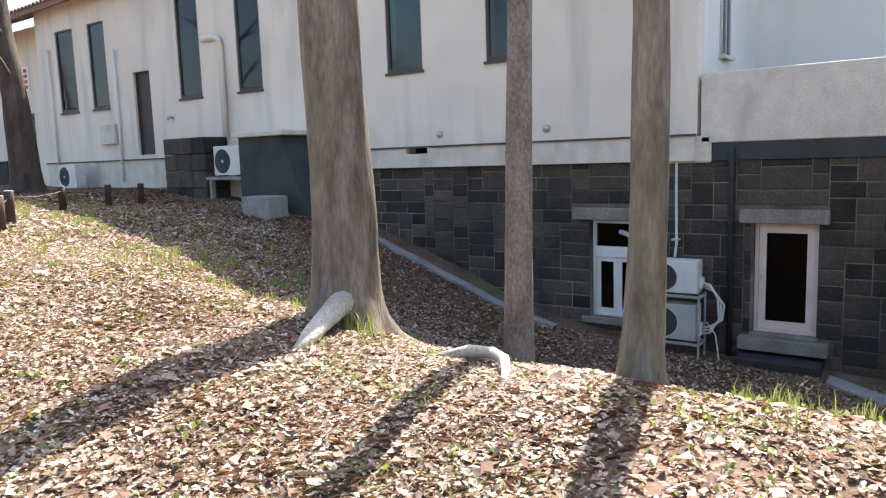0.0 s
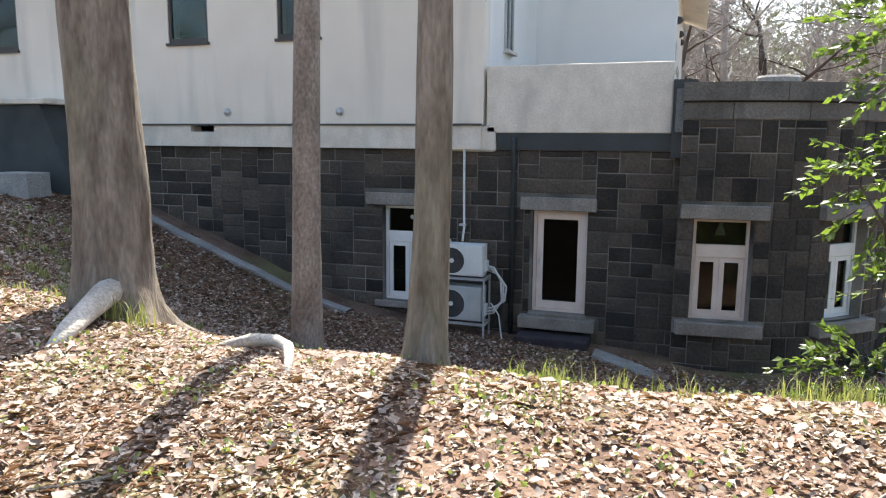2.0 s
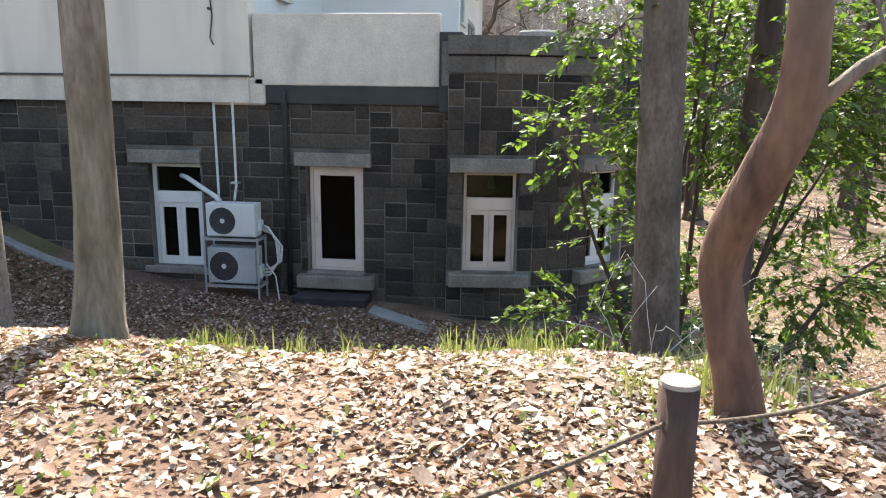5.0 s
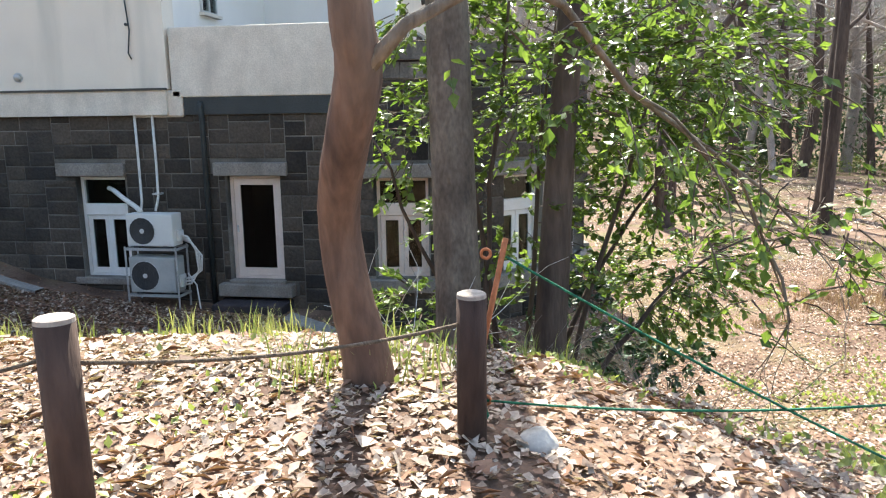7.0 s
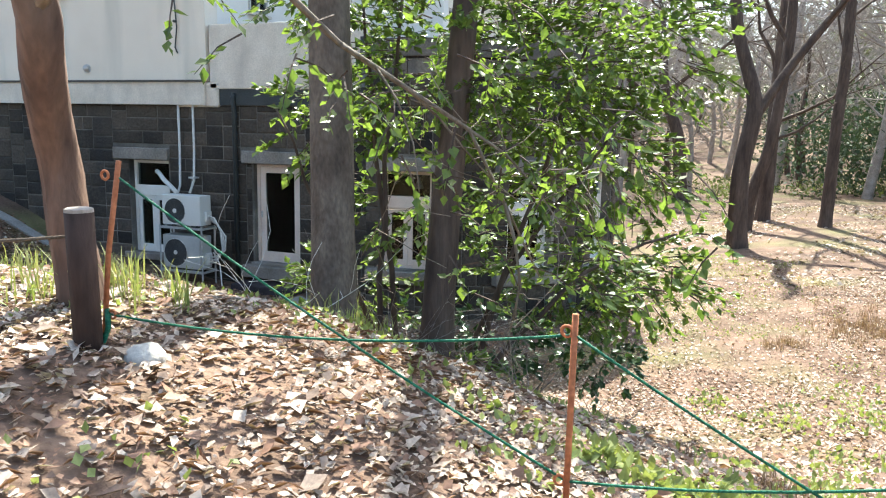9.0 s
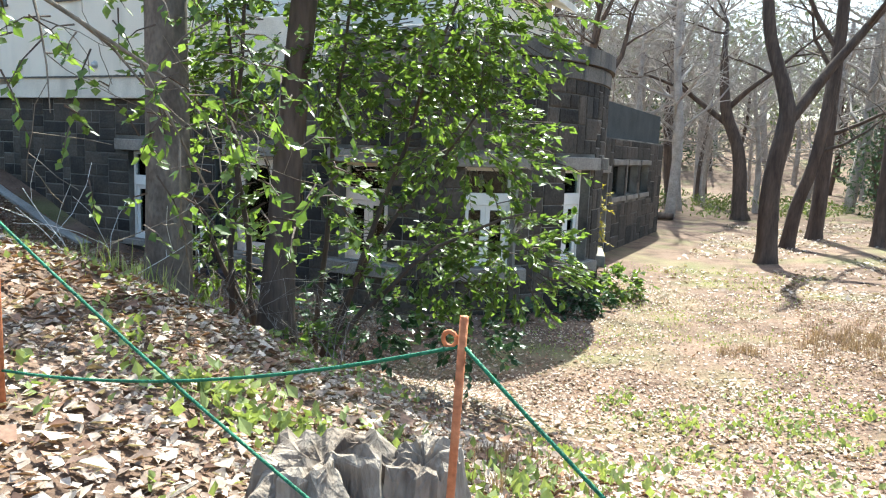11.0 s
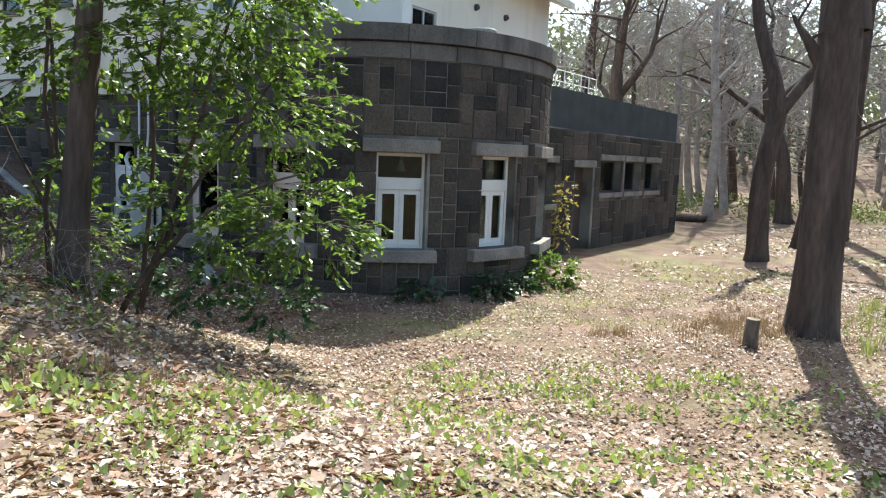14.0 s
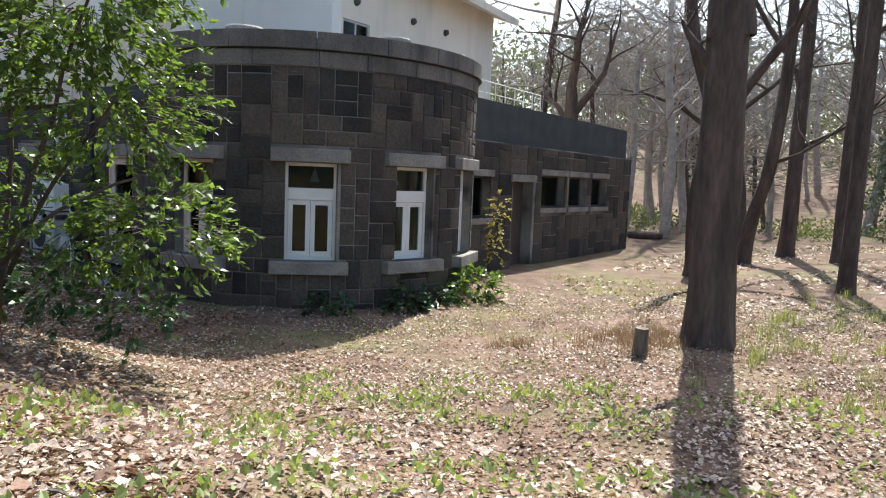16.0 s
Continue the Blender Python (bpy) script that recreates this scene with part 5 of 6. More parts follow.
stems = [((-0.35, -0.3, 0), (-0.7, -0.3, 2.2), (-0.9, -0.2, 4.2)), ((-0.1, 0.2, -0.1), (0.5, 0.5, 1.6), (1.5, 1.0, 2.6)), ((0.25, -0.2, 0), (0.9, 0.1, 1.2), (1.9, 0.7, 1.5)),
         ((-0.2, 0.35, 0), (-0.2, 0.6, 2.4), (0.2, 0.6, 4.4)), ((-0.5, 0, 0), (-1.0, -0.4, 1.2), (-1.5, -0.6, 2.6)), ((0.1, 0.1, 0), (0.7, 0.5, 2.2), (1.2, 0.8, 3.8)), ((-0.6, -0.4, 0.1), (-0.5, -0.5, 2.0), (-0.3, -0.4, 4.4))]
for a, b, c in stems:
    a = (a[0], a[1], gz(4.95 + a[0], -4.6 + a[1]) - bz - 0.1)
    pts = []
    for k in range(9):
        t = k / 8
        p = Vector(a) * (1 - t) ** 2 + Vector(b) * 2 * t * (1 - t) + Vector(c) * t * t
        pts.append(p + Vector((rv.gauss(0, 0.02), rv.gauss(0, 0.02), 0)))
    part("stem", Geo().tube(pts, [0.032 * (1 - 0.7 * k / 8) for k in range(9)], 7), M_BARK_DARK, shrub, smooth=True)

twigs, leaves = Geo(), Geo()


def spray(p, way, n, rng, lg=leaves, tw=twigs, size=(0.055, 0.115), length=(0.2, 0.45)):
    """A leafy twig."""
    way = Vector(way).normalized()
    p = Vector(p)
    L = rng.uniform(*length)
    q = p + way * L + Vector((0, 0, -0.05))
    tw.tube([p, p.lerp(q, 0.5) + Vector((0, 0, 0.03)), q], [0.006, 0.004, 0.002], 3, False)
    for k in range(n):
        t = 0.25 + 0.75 * (k + rng.random()) / n
        leafy(lg, 1, lambda: (p.lerp(q, t), way), rng, size, 0.15)


def blob(cx, cy, cz, rx, ry, rz, count, per, rng, fill=0.45, **kw):
    """Leafy twigs filling the outer part of a lumpy ellipsoid, pointing outwards."""
    for _ in range(count):
        d = Vector((rng.gauss(0, 1), rng.gauss(0, 1), rng.gauss(0, 1))).normalized()
        r = fill + (1 - fill) * rng.random() ** 0.6
        r *= 0.78 + 0.35 * noise.noise(d * 2.3 + Vector((cx, cy, cz)))
        p = Vector((cx + d.x * rx * r, cy + d.y * ry * r, cz + d.z * rz * r))
        spray(p, (d.x, d.y, d.z * 0.4 - 0.1), per, rng, **kw)


def sb(x, y, z, rx, ry, rz, count, per=8):
    blob(x - 4.95, y + 4.6, z - bz, rx, ry, rz, count, per, rv)


for spot_ in ((4.8, -4.5, 3.7, 1.35, 1.2, 1.0, 190), (5.6, -3.9, 3.6, 1.3, 1.2, 0.95, 180), (6.1, -3.7, 2.8, 0.95, 0.9, 0.7, 110), (6.45, -3.45, 1.65, 0.9, 0.75, 0.5, 100),
              (5.7, -3.9, 1.7, 1.1, 0.8, 0.7, 70), (4.6, -4.3, 2.4, 0.9, 0.8, 0.7, 60), (3.75, -4.7, 3.2, 0.7, 0.6, 0.45, 46), (3.75, -4.5, 1.45, 0.65, 0.5, 0.4, 60),
              (4.6, -4.2, 5.2, 1.7, 1.3, 0.8, 95), (6.1, -3.7, 4.4, 1.3, 1.0, 0.7, 80), (6.4, -4.1, 3.9, 0.95, 0.9, 0.8, 95), (3.9, -4.8, 4.4, 0.8, 0.7, 0.6, 50)):
    sb(*spot_[:6], int(spot_[6] * (1.35 if spot_[2] > 2.3 else 1.25)), 10)
part("branchwork", twigs, M_BARK_DARK, shrub)
part("crown", leaves, M_LEAF, shrub, "glossy bright green leaves lit from behind")

# leaves on the crooked tree's bough
bt, bl = Geo(), Geo()
for c in ((0.75, -0.1, 1.8), (1.1, 0.15, 1.4), (1.5, 0.35, 1.1), (1.75, 0.5, 0.75), (2.0, 0.65, 0.45), (2.3, 0.55, 0.75), (1.2, 0.55, 1.9), (1.7, 0.75, 1.5), (2.1, 0.8, 1.1), (2.5, 0.7, 0.6), (2.7, 0.75, 0.4)):
    for _ in range(11):
        spray(Vector(c) + Vector((rv.gauss(0, 0.24), rv.gauss(0, 0.22), rv.gauss(0, 0.17))), (rv.gauss(0.4, 0.7), rv.gauss(0, 0.7), rv.gauss(-0.3, 0.4)), 6, rv, bl, bt, (0.05, 0.085), (0.15, 0.3))
tagged(part("bough_branchwork", bt, M_BARK_DARK, crook, m=BOUGH_AT), kind="stuff")
part("bough_foliage", bl, M_LEAF, crook, "small glossy green leaves", m=BOUGH_AT)

# ivy at the bastion's foot, yellow shrub
def bush(name, label, x, y, mat, blobs, size, seed, rz=0.0):
    b = thing(name, label, "bush", m=pose(x, y, gz(x, y)))
    r = random.Random(seed)
    t, l = Geo(), Geo()
    for (cx, cy, cz, a, bb, c, n) in blobs:
        blob(cx, cy, cz, a, bb, c, n, 7, r, fill=0.2, lg=l, tw=t, size=size, length=(0.1, 0.22))
    tagged(part("branchwork", t, M_BARK_DARK, b), kind="stuff")
    part("foliage", l, mat, b)


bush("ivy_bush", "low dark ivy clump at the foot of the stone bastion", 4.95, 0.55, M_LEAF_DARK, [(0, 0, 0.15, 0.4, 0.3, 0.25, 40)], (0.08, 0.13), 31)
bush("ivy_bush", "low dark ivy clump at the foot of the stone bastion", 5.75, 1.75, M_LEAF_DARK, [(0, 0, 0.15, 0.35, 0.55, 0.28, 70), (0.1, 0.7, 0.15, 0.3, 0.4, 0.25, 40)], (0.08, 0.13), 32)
bush("evergreen_bush", "sunlit green bush at the bastion's corner", 6.0, 3.6, M_LEAF, [(0, 0, 0.28, 0.5, 0.7, 0.42, 110)], (0.08, 0.13), 33)
bush("yellow_shrub", "slim shrub with yellow leaves against the wing", 4.75, 6.5, M_LEAF_YELLOW, [(0, 0, 1.45, 0.2, 0.25, 0.7, 40), (0.0, -0.1, 0.7, 0.22, 0.25, 0.45, 26)], (0.05, 0.09), 34)
bush("evergreen_bush", "small green bush beside the dark trunk", 5.25, -5.15, M_LEAF, [(0, 0, 0.15, 0.35, 0.3, 0.2, 40)], (0.06, 0.1), 35)

# the dark leaf colour here also stands for shade under the evergreen
bush("dark_shrub", "dark-leaved shrub growing under the evergreen, with shade put into its colour", 5.2, -3.9, M_LEAF_DARK, [(0, 0, 0.6, 0.8, 0.5, 0.5, 70), (-1.0, -0.2, 0.5, 0.5, 0.4, 0.4, 35), (1.0, 0.3, 0.45, 0.5, 0.5, 0.35, 45)], (0.07, 0.12), 36)

# ---- leaf litter, weeds, grass ----
def litter(name, n, xr, yr, mat, seed, size=(0.026, 0.075), keep=None, label="", lift=0.012, tilt=0.32, slim=1.0):
    rng = np.random.RandomState(seed)
    x, y = rng.uniform(*xr, n), rng.uniform(*yr, n)
    ok = ~((y > -0.05) & (x < 1.9)) & (np.hypot(x - BC[0], y - BC[1]) > BR + 0.05) & ~((x < WX) & (y > 3))
    if keep is not None:
        ok &= keep(x, y, rng.rand(n))
    x, y = x[ok], y[ok]
    n = len(x)
    z = ground_z(x, y) + lift + 0.012 * rng.rand(n)
    th, L = rng.uniform(0, 2 * np.pi, n), rng.uniform(*size, n)
    d = np.stack([np.cos(th), np.sin(th), rng.normal(0, tilt, n)], 1)
    s = np.stack([-np.sin(th), np.cos(th), rng.normal(0, tilt, n)], 1) * rng.uniform(0.22, 0.5, n)[:, None] * slim
    fold = rng.uniform(0.02, 0.22, n)[:, None] * np.array([[0, 0, 1]])
    p = np.stack([x, y, z], 1)
    L = L[:, None]
    v = np.stack([p - d * L * 0.5, p + s * L + fold * L, p - fold * L * 0.2, p - s * L + fold * L, p + d * L * 0.5], 1).reshape(-1, 3)
    base = (np.arange(n) * 5)[:, None]
    tri = np.array([[0, 2, 1], [0, 3, 2], [1, 2, 4], [2, 3, 4]])
    f = (base[:, None, :] + tri[None]).reshape(-1, 3)
    me = bpy.data.meshes.new(name)
    me.vertices.add(len(v))
    me.vertices.foreach_set("co", v.ravel())
    me.loops.add(len(f) * 3)
    me.loops.foreach_set("vertex_index", f.ravel().astype(np.int32))
    me.polygons.add(len(f))
    me.polygons.foreach_set("loop_start", (np.arange(len(f)) * 3).astype(np.int32))
    me.materials.append(mat)
    me.update(calc_edges=True)
    me.validate()
    return tagged(new(name, me), label, "leaf litter", kind="stuff")


def patch(x, y, s, o):
    w = 0.0
    for k, (ca, sa) in enumerate(((1.0, 0.2), (0.3, 1.0), (-0.7, 0.8), (0.9, -0.6), (1.5, 1.2), (-1.3, 1.6))):
        w = w + np.sin(s * (ca * x + sa * y) * 1.3 + o * (k + 1) + 1.2 * np.sin(s * (sa * x - ca * y) * 0.9 + k))
    return np.clip(0.5 + 0.19 * w, 0, 1)


litter("leaf_litter", 150000, (-9, 14), (-11.6, -6.0), M_LITTER, 1, size=(0.016, 0.058), label="pale curled dead leaves covering the bank", keep=lambda x, y, r: r < (0.4 + 0.75 * patch(x, y, 1.3, 0)) * np.where((x > 4.6) & (x < 7.6), 0.8, 1.0))
litter("leaf_litter", 100000, (3, 16), (-7.0, 6), M_LITTER, 2, size=(0.018, 0.06), label="pale dead leaves strewn over the clearing", keep=lambda x, y, r: r < (0.2 + 0.9 * patch(x, y, 1.2, 2)) * np.where(y < -1, 1.0, np.where(x < 9, 0.42, 0.7)))
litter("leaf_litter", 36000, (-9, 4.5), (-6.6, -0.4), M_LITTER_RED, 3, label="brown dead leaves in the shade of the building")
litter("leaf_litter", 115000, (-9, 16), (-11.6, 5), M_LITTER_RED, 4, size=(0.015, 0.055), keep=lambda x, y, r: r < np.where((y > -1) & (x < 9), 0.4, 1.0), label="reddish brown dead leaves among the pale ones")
litter("leaf_litter", 3600, (-6, 14), (-11.4, -3), M_LITTER, 8, size=(0.06, 0.115), lift=0.02, tilt=0.22, label="larger pale dead leaves scattered on top")
litter("leaf_litter", 2400, (-6, 14), (-11.4, -3), M_LITTER_RED, 9, size=(0.06, 0.11), lift=0.02, tilt=0.3, label="larger brown dead leaves scattered on top")
litter("needle_litter", 42000, (-6, 12), (-11.2, -5.5), M_LITTER_RED, 10, size=(0.04, 0.11), lift=0.016, tilt=0.14, slim=0.09, label="fine brown straw and needles among the leaves", keep=lambda x, y, r: r < patch(x, y, 0.9, 3) ** 1.5)
litter("leaf_litter", 26000, (-12, 3.5), (-6.2, -0.5), M_LITTER, 11, size=(0.03, 0.08), label="pale dead leaves on the shaded slope")
litter("leaf_litter", 30000, (-13, -2.2), (-7.5, -2.2), M_LITTER, 12, size=(0.03, 0.075), label="pale sunlit dead leaves on the upper bank")
litter("leaf_litter", 16000, (6, 22), (5, 24), M_LITTER, 5, size=(0.07, 0.14), label="dead leaves strewn beside the track", keep=lambda x, y, r: r < 0.75 * patch(x, y, 0.6, 1))
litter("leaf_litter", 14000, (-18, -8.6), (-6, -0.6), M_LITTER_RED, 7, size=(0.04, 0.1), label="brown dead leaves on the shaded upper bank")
litter("leaf_litter", 9000, (-18, -8), (-12, -2.5), M_LITTER, 6, size=(0.07, 0.13), label="dead leaves on the upper bank")


def tufts(name, spots, mat, label, blades=(14, 26), height=(0.10, 0.22), width=0.006, seed=1, category="grass"):
    r = random.Random(seed)
    g = Geo()
    for x, y in spots:
        z = gz(x, y)
        for _ in range(r.randint(*blades)):
            a, h = r.uniform(0, 6.28), r.uniform(*height)
            px, py = x + r.gauss(0, 0.05), y + r.gauss(0, 0.05)
            lean = r.uniform(0.1, 0.7) * h
            c, s = math.cos(a), math.sin(a)
            w = width * r.uniform(0.7, 1.3)
            b0, b1, b2 = Vector((px, py, z - 0.01)), Vector((px + c * lean * 0.4, py + s * lean * 0.4, z + h * 0.65)), Vector((px + c * lean, py + s * lean, z + h))
            sd = Vector((-s, c, 0)) * w
            g.add([b0 - sd, b0 + sd, b1 + sd * 0.8, b1 - sd * 0.8, b2], [(0, 1, 2, 3), (3, 2, 4)])
    solid(name, g, mat, label, category, "stuff")


rg = random.Random(44)
crest = [(rg.uniform(0.9, 4.2), rg.gauss(-6.9, 0.35)) for _ in range(10)] + [(rg.gauss(1.6, 0.15), rg.gauss(-7.0, 0.12)) for _ in range(5)] + [(rg.gauss(3.1, 0.35), rg.gauss(-7.0, 0.25)) for _ in range(16)] + [(rg.uniform(4.2, 5.2), rg.gauss(-6.6, 0.4)) for _ in range(12)]
tufts("grass", crest, M_GRASS, "green and straw-coloured grass along the bank's crest", seed=2, height=(0.06, 0.22), width=0.004, blades=(8, 20))
tufts("grass", [(-2.45 + rg.gauss(0, 0.07), -7.32 + rg.gauss(0, 0.05)) for _ in range(4)] + [(-2.25 + rg.gauss(0, 0.07), -7.22 + rg.gauss(0, 0.05)) for _ in range(4)] + [(4.15 + rg.gauss(0, 0.2), -8.0 + rg.gauss(0, 0.15)) for _ in range(14)], M_GRASS, "fresh grass tufts at the trees' feet", seed=3, height=(0.10, 0.28), blades=(8, 14), width=0.005)
tufts("grass", [(rg.uniform(-7, -3.2), rg.gauss(-5.2, 0.7)) for _ in range(60)] + [(rg.uniform(-13, -6), rg.gauss(-5, 1.5)) for _ in range(170)], M_GRASS, "thin grass on the upper bank", seed=4, height=(0.06, 0.14))
tufts("grass", [(rg.uniform(11, 16), rg.uniform(-1, 7)) for _ in range(170)], M_GRASS, "dry grass round the big trunk", seed=5, height=(0.08, 0.25), width=0.004)
tufts("dry_fern", [(rg.gauss(10.0, 0.55), rg.gauss(1.3, 0.6)) for _ in range(150)] + [(8.42 + rg.gauss(0, 0.14), 0.56 + rg.gauss(0, 0.14)) for _ in range(14)] + [(rg.gauss(7.7, 0.25), rg.gauss(-6.4, 0.3)) for _ in range(12)], M_DRY, "russet dry fern and stalks", seed=6, height=(0.03, 0.15), width=0.003, category="dry fern", blades=(18, 34))


def weeds(name, spots, mat, label, size=(0.05, 0.10), seed=1, per=(5, 11), spread=0.13):
    r = random.Random(seed)
    g = Geo()
    for x, y in spots:
        for _ in range(r.randint(*per)):
            px, py = x + r.gauss(0, spread), y + r.gauss(0, spread)
            leafy(g, 1, lambda: ((px, py, gz(px, py) + r.uniform(0.0, 0.05)), (r.gauss(0, 0.6), r.gauss(0, 0.6), 0.9)), r, size, -0.1)
    solid(name, g, mat, label, "weeds", "stuff")


def scatter(n, xr, yr, s, o, cut):
    out = []
    while len(out) < n:
        x, y = rg.uniform(*xr), rg.uniform(*yr)
        if patch(x, y, s, o) > cut:
            out.append((x, y))
    return out


weeds("weeds", scatter(560, (7.2, 14), (-7.2, -0.8), 1.7, 0.5, 0.47), M_WEED, "fresh green weeds in the sunny clearing", seed=7, size=(0.035, 0.085), per=(4, 12), spread=0.13)
weeds("weeds", scatter(200, (5, 12), (-8.5, -5.5), 1.9, 1.5, 0.5), M_WEED, "small green weeds among the leaves", seed=8, size=(0.03, 0.065))
weeds("weeds", scatter(230, (-6, 5.5), (-10.8, -6.6), 2.1, 2.5, 0.52), M_WEED, "small green weeds on the leafy bank", seed=9, size=(0.03, 0.055))
weeds("weeds", [(rg.gauss(7.15, 0.35), rg.gauss(-7.55, 0.15)) for _ in range(26)] + [(rg.gauss(7.85, 0.12), rg.gauss(-7.8, 0.07)) for _ in range(10)], M_WEED, "bright broad weeds beside the stump", seed=10, size=(0.05, 0.10), per=(8, 14))
weeds("weeds", [(rg.gauss(7.86, 0.07), rg.gauss(-8.28, 0.08)) for _ in range(7)], M_LEAF_DARK, "weeds growing out of the stump's foot", seed=11, size=(0.04, 0.08))
weeds("moss_patch", scatter(260, (5.5, 9.5), (-1.5, 9), 1.1, 0.2, 0.55), M_GRASS, "low moss and seedlings on the track", seed=12, size=(0.02, 0.05), per=(8, 14), spread=0.15)

# fallen twigs
for k in range(26):
    x, y = rg.uniform(-4, 13), rg.uniform(-10.5, -3)
    a, L = rg.uniform(0, 6.28), rg.uniform(0.15, 0.5)
    pts = [(x + math.cos(a) * L * t + rg.gauss(0, 0.01), y + math.sin(a) * L * t + rg.gauss(0, 0.01), gz(x + math.cos(a) * L * t, y + math.sin(a) * L * t) + 0.03) for t in (0, 0.35, 0.7, 1)]
    solid("fallen_twig", Geo().tube(pts, [0.008, 0.007, 0.005, 0.003], 5), M_BARK_SMOOTH, "thin dry twig lying on the leaf litter", "twig", group="fallen twigs")

# ---- woods behind ----
def wood_tree(seed, h, r, bark):
    rng = random.Random(seed)
    b = thing("woodland_tree", "bare winter tree in the woods beyond the track", "tree", "woodland trees", pose(0, 0, -200))
    top = Vector((rng.uniform(-0.8, 0.8), rng.uniform(-0.8, 0.8), h * 0.62))
    pts = [Vector((0, 0, -0.6)), Vector((0, 0, 0.0)), top * 0.33 + Vector((rng.uniform(-0.3, 0.3), rng.uniform(-0.3, 0.3), 0)), top * 0.68, top]
    part("trunk", trunk_geo(pts, [r * 1.1, r, r * 0.82, r * 0.65, r * 0.45], 9, 0.3, seed), bark, b, smooth=True)
    g = Geo()
    for k in range(11):
        t = rng.uniform(0.3, 1.0)
        q = top * t
        branch_geo(g, q, (rng.gauss(0, 1), rng.gauss(0, 1), rng.uniform(0.2, 1.0)), h * rng.uniform(0.22, 0.4), r * 0.3, 2, rng, 0.55, 5, 0.2, 5, 0.008)
    # crown twigs always take the bark colour paled for distance haze
    part("crown", g, M_BARK_PALE_HAZE, b)
    return b


protos = [wood_tree(100 + k, 11 + k * 1.3, 0.14 + 0.025 * k, M_BARK_DARK if k in (1, 4) else M_BARK_PALE_HAZE) for k in range(6)]
rw = random.Random(77)
spots = []
while len(spots) < 132:
    if len(spots) < 42:
        x, y = rw.uniform(-4, 34), rw.uniform(23, 42)
    elif len(spots) < 58:
        x, y = rw.uniform(13.5, 40), rw.uniform(6, 30)
    else:
        x, y = rw.uniform(-30, 60), rw.uniform(40, 72)
    if abs(x - 6.0) < 2.4 and y < 30:
        continue
    if all((x - a) ** 2 + (y - b) ** 2 > 3 for a, b in spots):
        spots.append((x, y))
for k, (x, y) in enumerate(spots):
    s = rw.uniform(0.85, 1.3)
    c = copy_thing(protos[k % 6], pose(x, y, gz(x, y), 0, 0, rw.uniform(0, 360)))
    c.scale = (s, s, s)
# the wood goes on to the west and behind the path
for k in range(14):
    x, y = rw.uniform(-62, -31), rw.uniform(-16, 22)
    copy_thing(protos[k % 6], pose(x, y, gz(x, y), 0, 0, rw.uniform(0, 360)))
for k in range(30):
    x, y = rw.uniform(-26, 44), rw.uniform(-52, -19)
    copy_thing(protos[k % 6], pose(x, y, gz(x, y), 0, 0, rw.uniform(0, 360)))
for p in protos:
    for o in (*p.children_recursive, p):
        bpy.data.objects.remove(o)


def mass(name, spots_, mat, label, per, size, seed, rx, rz, category):
    """Loose leaf clumps for growth too far off to count."""
    rng = np.random.RandomState(seed)
    g = Geo()
    for x, y, sc in spots_:
        z = gz(x, y)
        for _ in range(per):
            d = rng.normal(0, 1, 3)
            d /= np.linalg.norm(d)
            rr = rng.rand() ** 0.4
            p = np.array([x + d[0] * rx * sc * rr, y + d[1] * rx * sc * rr, z + rz * sc * (0.8 + d[2] * rr)])
            a, b = rng.normal(0, 1, 3), rng.normal(0, 1, 3)
            a *= size * sc / np.linalg.norm(a)
            b *= size * sc * 0.5 / np.linalg.norm(b)
            g.add([p - a, p + b, p + a, p - b], [(0, 1, 2, 3)])
    solid(name, g, mat, label, category, "stuff")


mass("undergrowth", [(rw.uniform(-60, -32), rw.uniform(-14, 24), rw.uniform(0.8, 1.6)) for _ in range(50)] + [(rw.uniform(-3, 40), rw.uniform(25, 38), rw.uniform(0.5, 1.2)) for _ in range(90)] + [(rw.uniform(17, 38), rw.uniform(6, 25), rw.uniform(0.4, 0.9)) for _ in range(70)], M_LEAF_FAR, "low olive undergrowth at the wood's edge", 110, 0.11, 3, 1.3, 0.5, "undergrowth")
mass("conifers", [(rw.uniform(-20, 50), rw.uniform(44, 70), rw.uniform(0.9, 1.8)) for _ in range(22)] + [(rw.uniform(26, 42), rw.uniform(10, 40), rw.uniform(0.7, 1.3)) for _ in range(16)] + [(rw.uniform(10.5, 24), rw.uniform(27, 36), rw.uniform(0.7, 1.1)) for _ in range(12)] + [(rw.uniform(-40, 60), rw.uniform(-62, -30), rw.uniform(1.0, 1.9)) for _ in range(40)], M_LEAF_CONIFER, "dark evergreen trees deep in the woods", 600, 0.16, 4, 2.2, 3.2, "woods")
mass("distant_woods", [(rw.uniform(-90, 110), rw.uniform(75, 120), rw.uniform(1.2, 2.2)) for _ in range(130)], M_LEAF_FAR, "hazy woods on the rising ground far away", 480, 0.28, 5, 4.5, 4.2, "woods")
lt = tree("tree", "grey tree trunk with bare twigs at the upper bank", [(-17.1, -3.2, 3.0), (-17.2, -3.2, 5.4), (-17.7, -3.2, 8), (-18, -3.2, 12)], [0.38, 0.29, 0.24, 0.15], M_BARK_DARK, 61,
          [((-17.2, -3.2, 5.8), (0.7, -0.5, 0.5), 2.6, 0.06), ((-17.4, -3.2, 6.8), (0.5, -0.6, 0.6), 3, 0.07), ((-17.7, -3.2, 7.6), (-0.6, -0.3, 0.6), 3, 0.07), ((-18, -3.2, 11.9), (0, 0, 1), 3, 0.1)], 0.6)

# ---- stones of the walls ----
rk = random.Random(9)
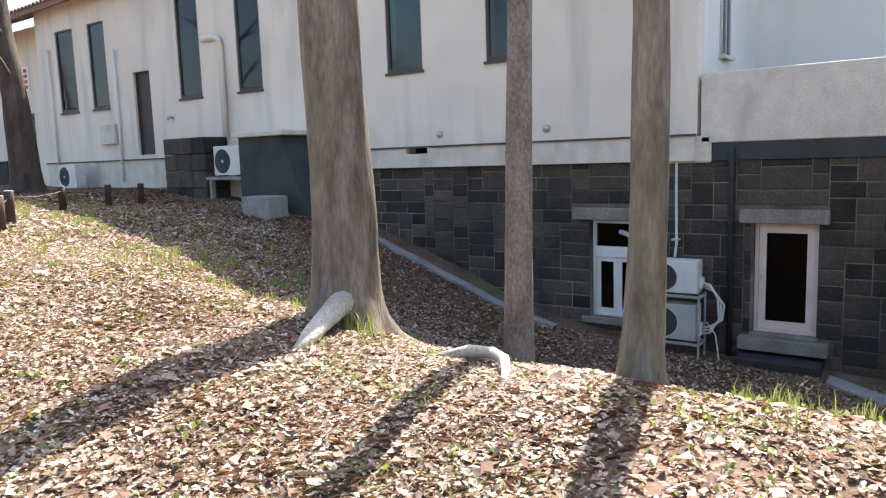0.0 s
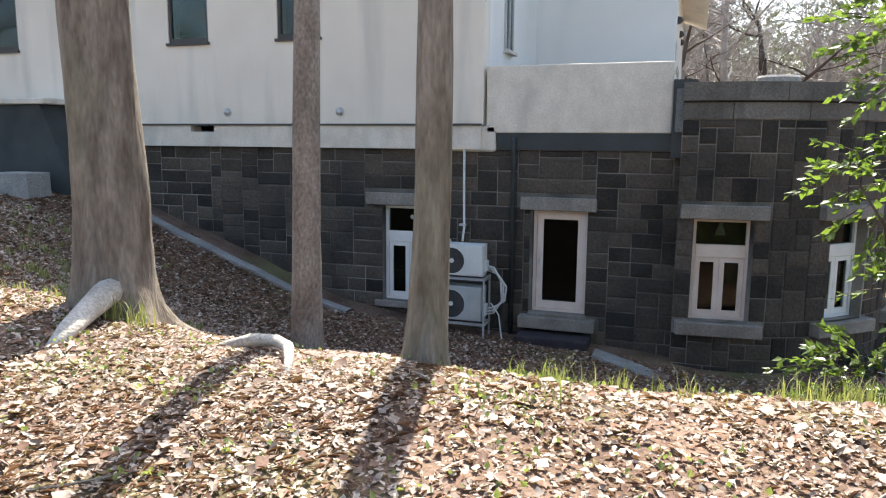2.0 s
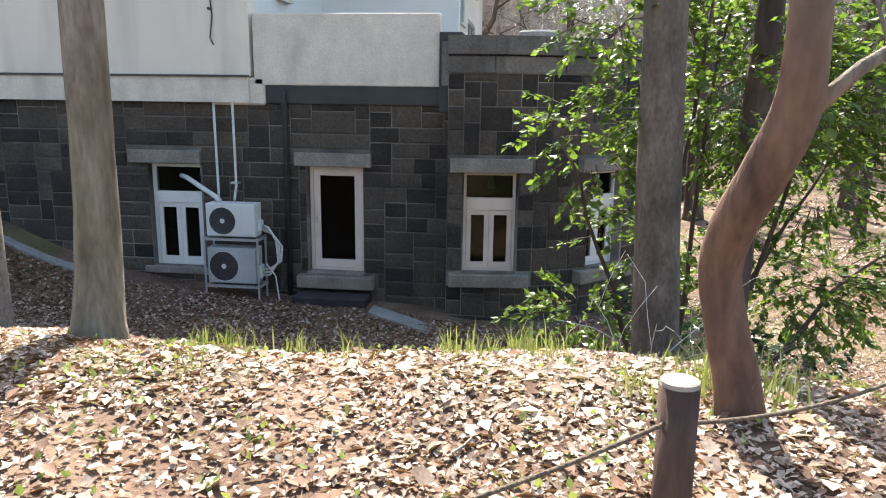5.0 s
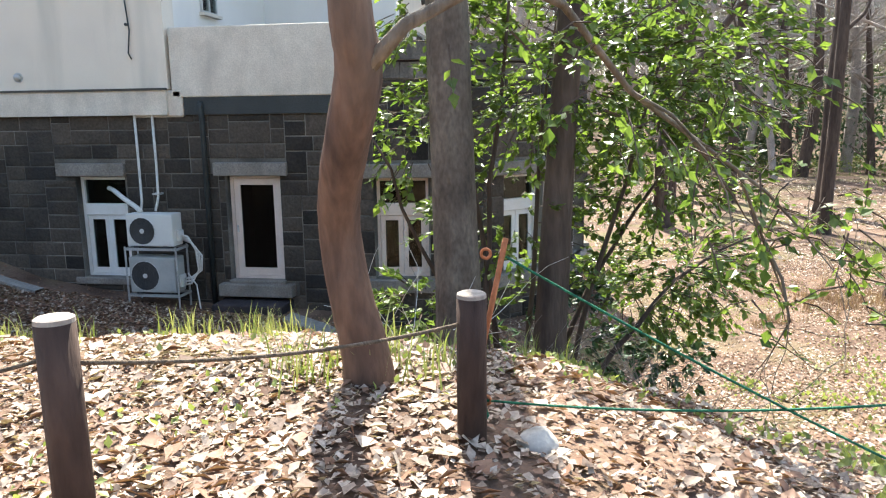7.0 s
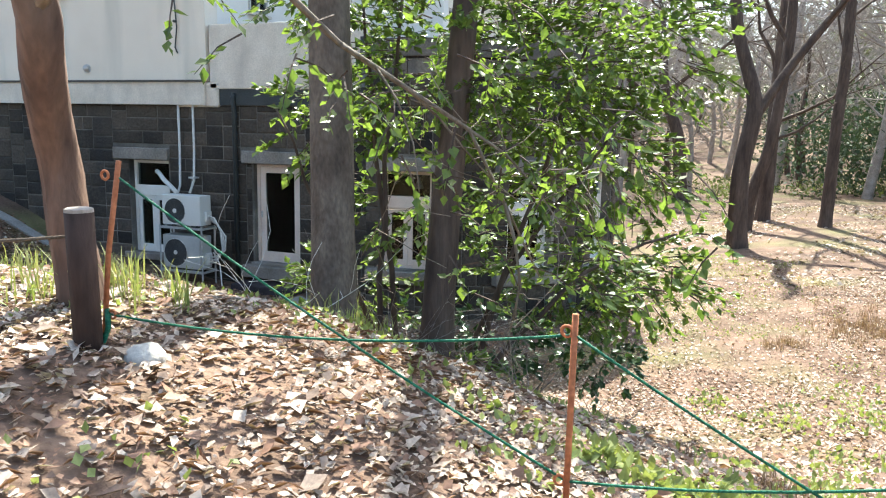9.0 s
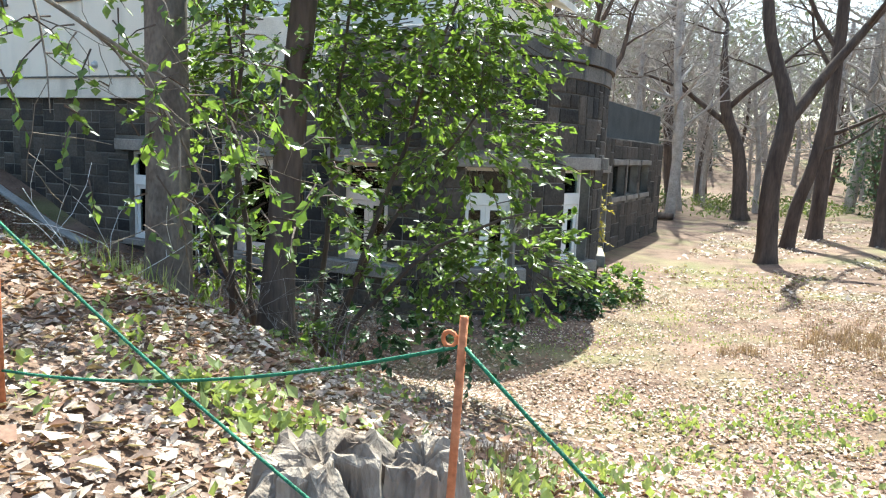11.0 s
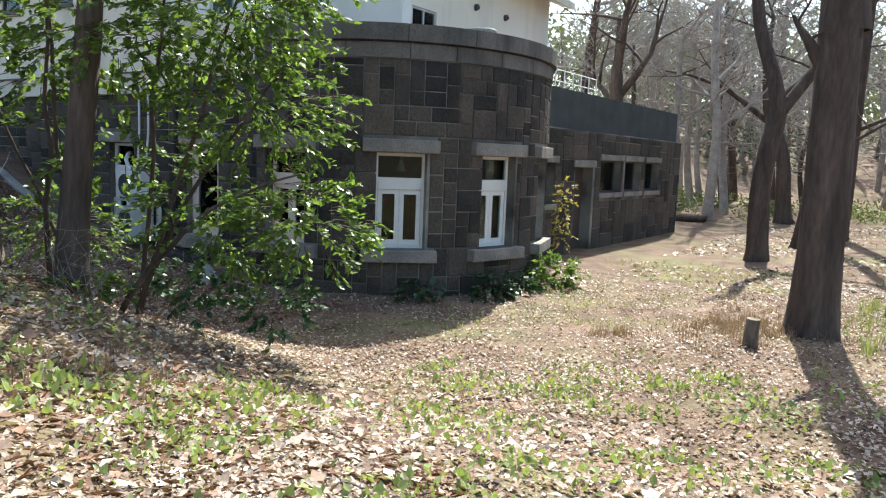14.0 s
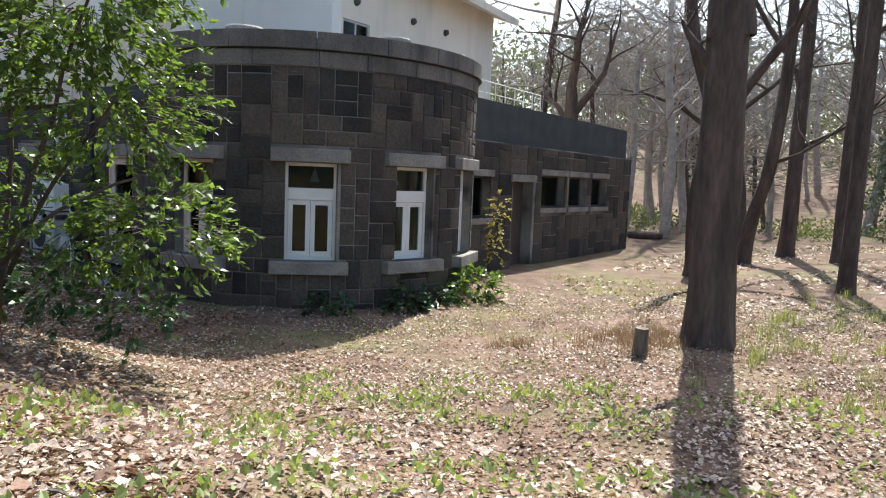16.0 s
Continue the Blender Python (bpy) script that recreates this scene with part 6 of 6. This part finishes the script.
stone_holes = [(WIN_A[0] - 0.02, WIN_A[1] + 0.02, WIN_A[2] - 0.12, WIN_A[3]), (ax - 0.79, ax + 0.51, 2.36, 2.62),
               (DOOR_B[0] - 0.02, DOOR_B[1] + 0.02, 0.3, DOOR_B[3]), (dx - 0.68, dx + 0.62, 2.37, 2.62), (dx - 0.65, dx + 0.65, 0.34, 0.6)]
for u, z, w, h in ashlar(-9.6, 1.93, 0.0, 3.40, stone_holes, rk, 0.12, (3, 3, 4, 4, 5, 6), (2, 2, 2, 3)):
    if z + h < gz(u + w / 2, -0.1) - 0.05:
        continue
    o = new("stone_block", block_mesh(w, h, rk))
    o.parent = wall_stone
    o.location = (u, FRONT_Y + 0.004, z)
arc_holes = []
for a in ANG:
    c = a * BR
    arc_holes += [(c - 0.44, c + 0.44, *WIN_Z), (c - 0.64, c + 0.64, WIN_Z[1], WIN_Z[1] + 0.22), (c - 0.64, c + 0.64, WIN_Z[0] - 0.21, WIN_Z[0])]
for u, z, w, h in ashlar(A0 * BR, radians(128) * BR, -0.2, 3.89, arc_holes, rk, 0.125, (2, 2, 3, 3, 4), (2, 2, 3, 3, 4)):
    a = (u + w / 2) / BR
    o = new("stone_block", block_mesh(w, h, rk))
    o.parent = wall_round
    p = on_arc(a, BR - 0.004)
    o.matrix_basis = Matrix.Translation((*p, z)) @ Matrix.Rotation(a, 4, "Z") @ Matrix.Translation((-w / 2, 0, 0))
wing_holes = [(b0 - 0.05, b1 + 0.05, b2 - 0.15, b3 + 0.18) for b0, b1, b2, b3 in wing_open]
for u, z, w, h in ashlar(5.3, 17.18, -0.2, 3.13, wing_holes, rk, 0.19):
    o = new("stone_block", block_mesh(w, h, rk))
    o.parent = wall_wing
    o.matrix_basis = Matrix.Translation((WX - 0.004, u, z)) @ Matrix.Rotation(radians(90), 4, "Z")

# thin bare shoots
for x, y, n_, L, mat in ((-2.0, -5.2, 6, 0.45, M_BARK_PALE_HAZE), (4.05, -6.05, 4, 0.9, M_PIPE), (5.9, -5.5, 7, 0.6, M_BARK_SMOOTH), (6.4, -5.0, 6, 0.5, M_BARK_SMOOTH), (4.75, -5.5, 8, 0.75, M_BARK_SMOOTH), (5.35, -5.3, 8, 0.65, M_BARK_SMOOTH), (5.0, -4.0, 6, 0.8, M_BARK_GREY)):
    sap = thing("bare_sapling", "thin bare shoots rising from the leaf litter", "sapling", m=pose(x, y, gz(x, y)))
    r = random.Random(int(x * 100))
    for k in range(n_):
        g = Geo()
        branch_geo(g, (r.gauss(0, 0.06), r.gauss(0, 0.06), -0.05), (r.gauss(0, 0.6), r.gauss(0, 0.6), 1.0), L * r.uniform(0.7, 1.3), 0.006, 1, r, 0.5, 3, 0.1, 4, 0.002)
        part("shoot", g, mat, sap)
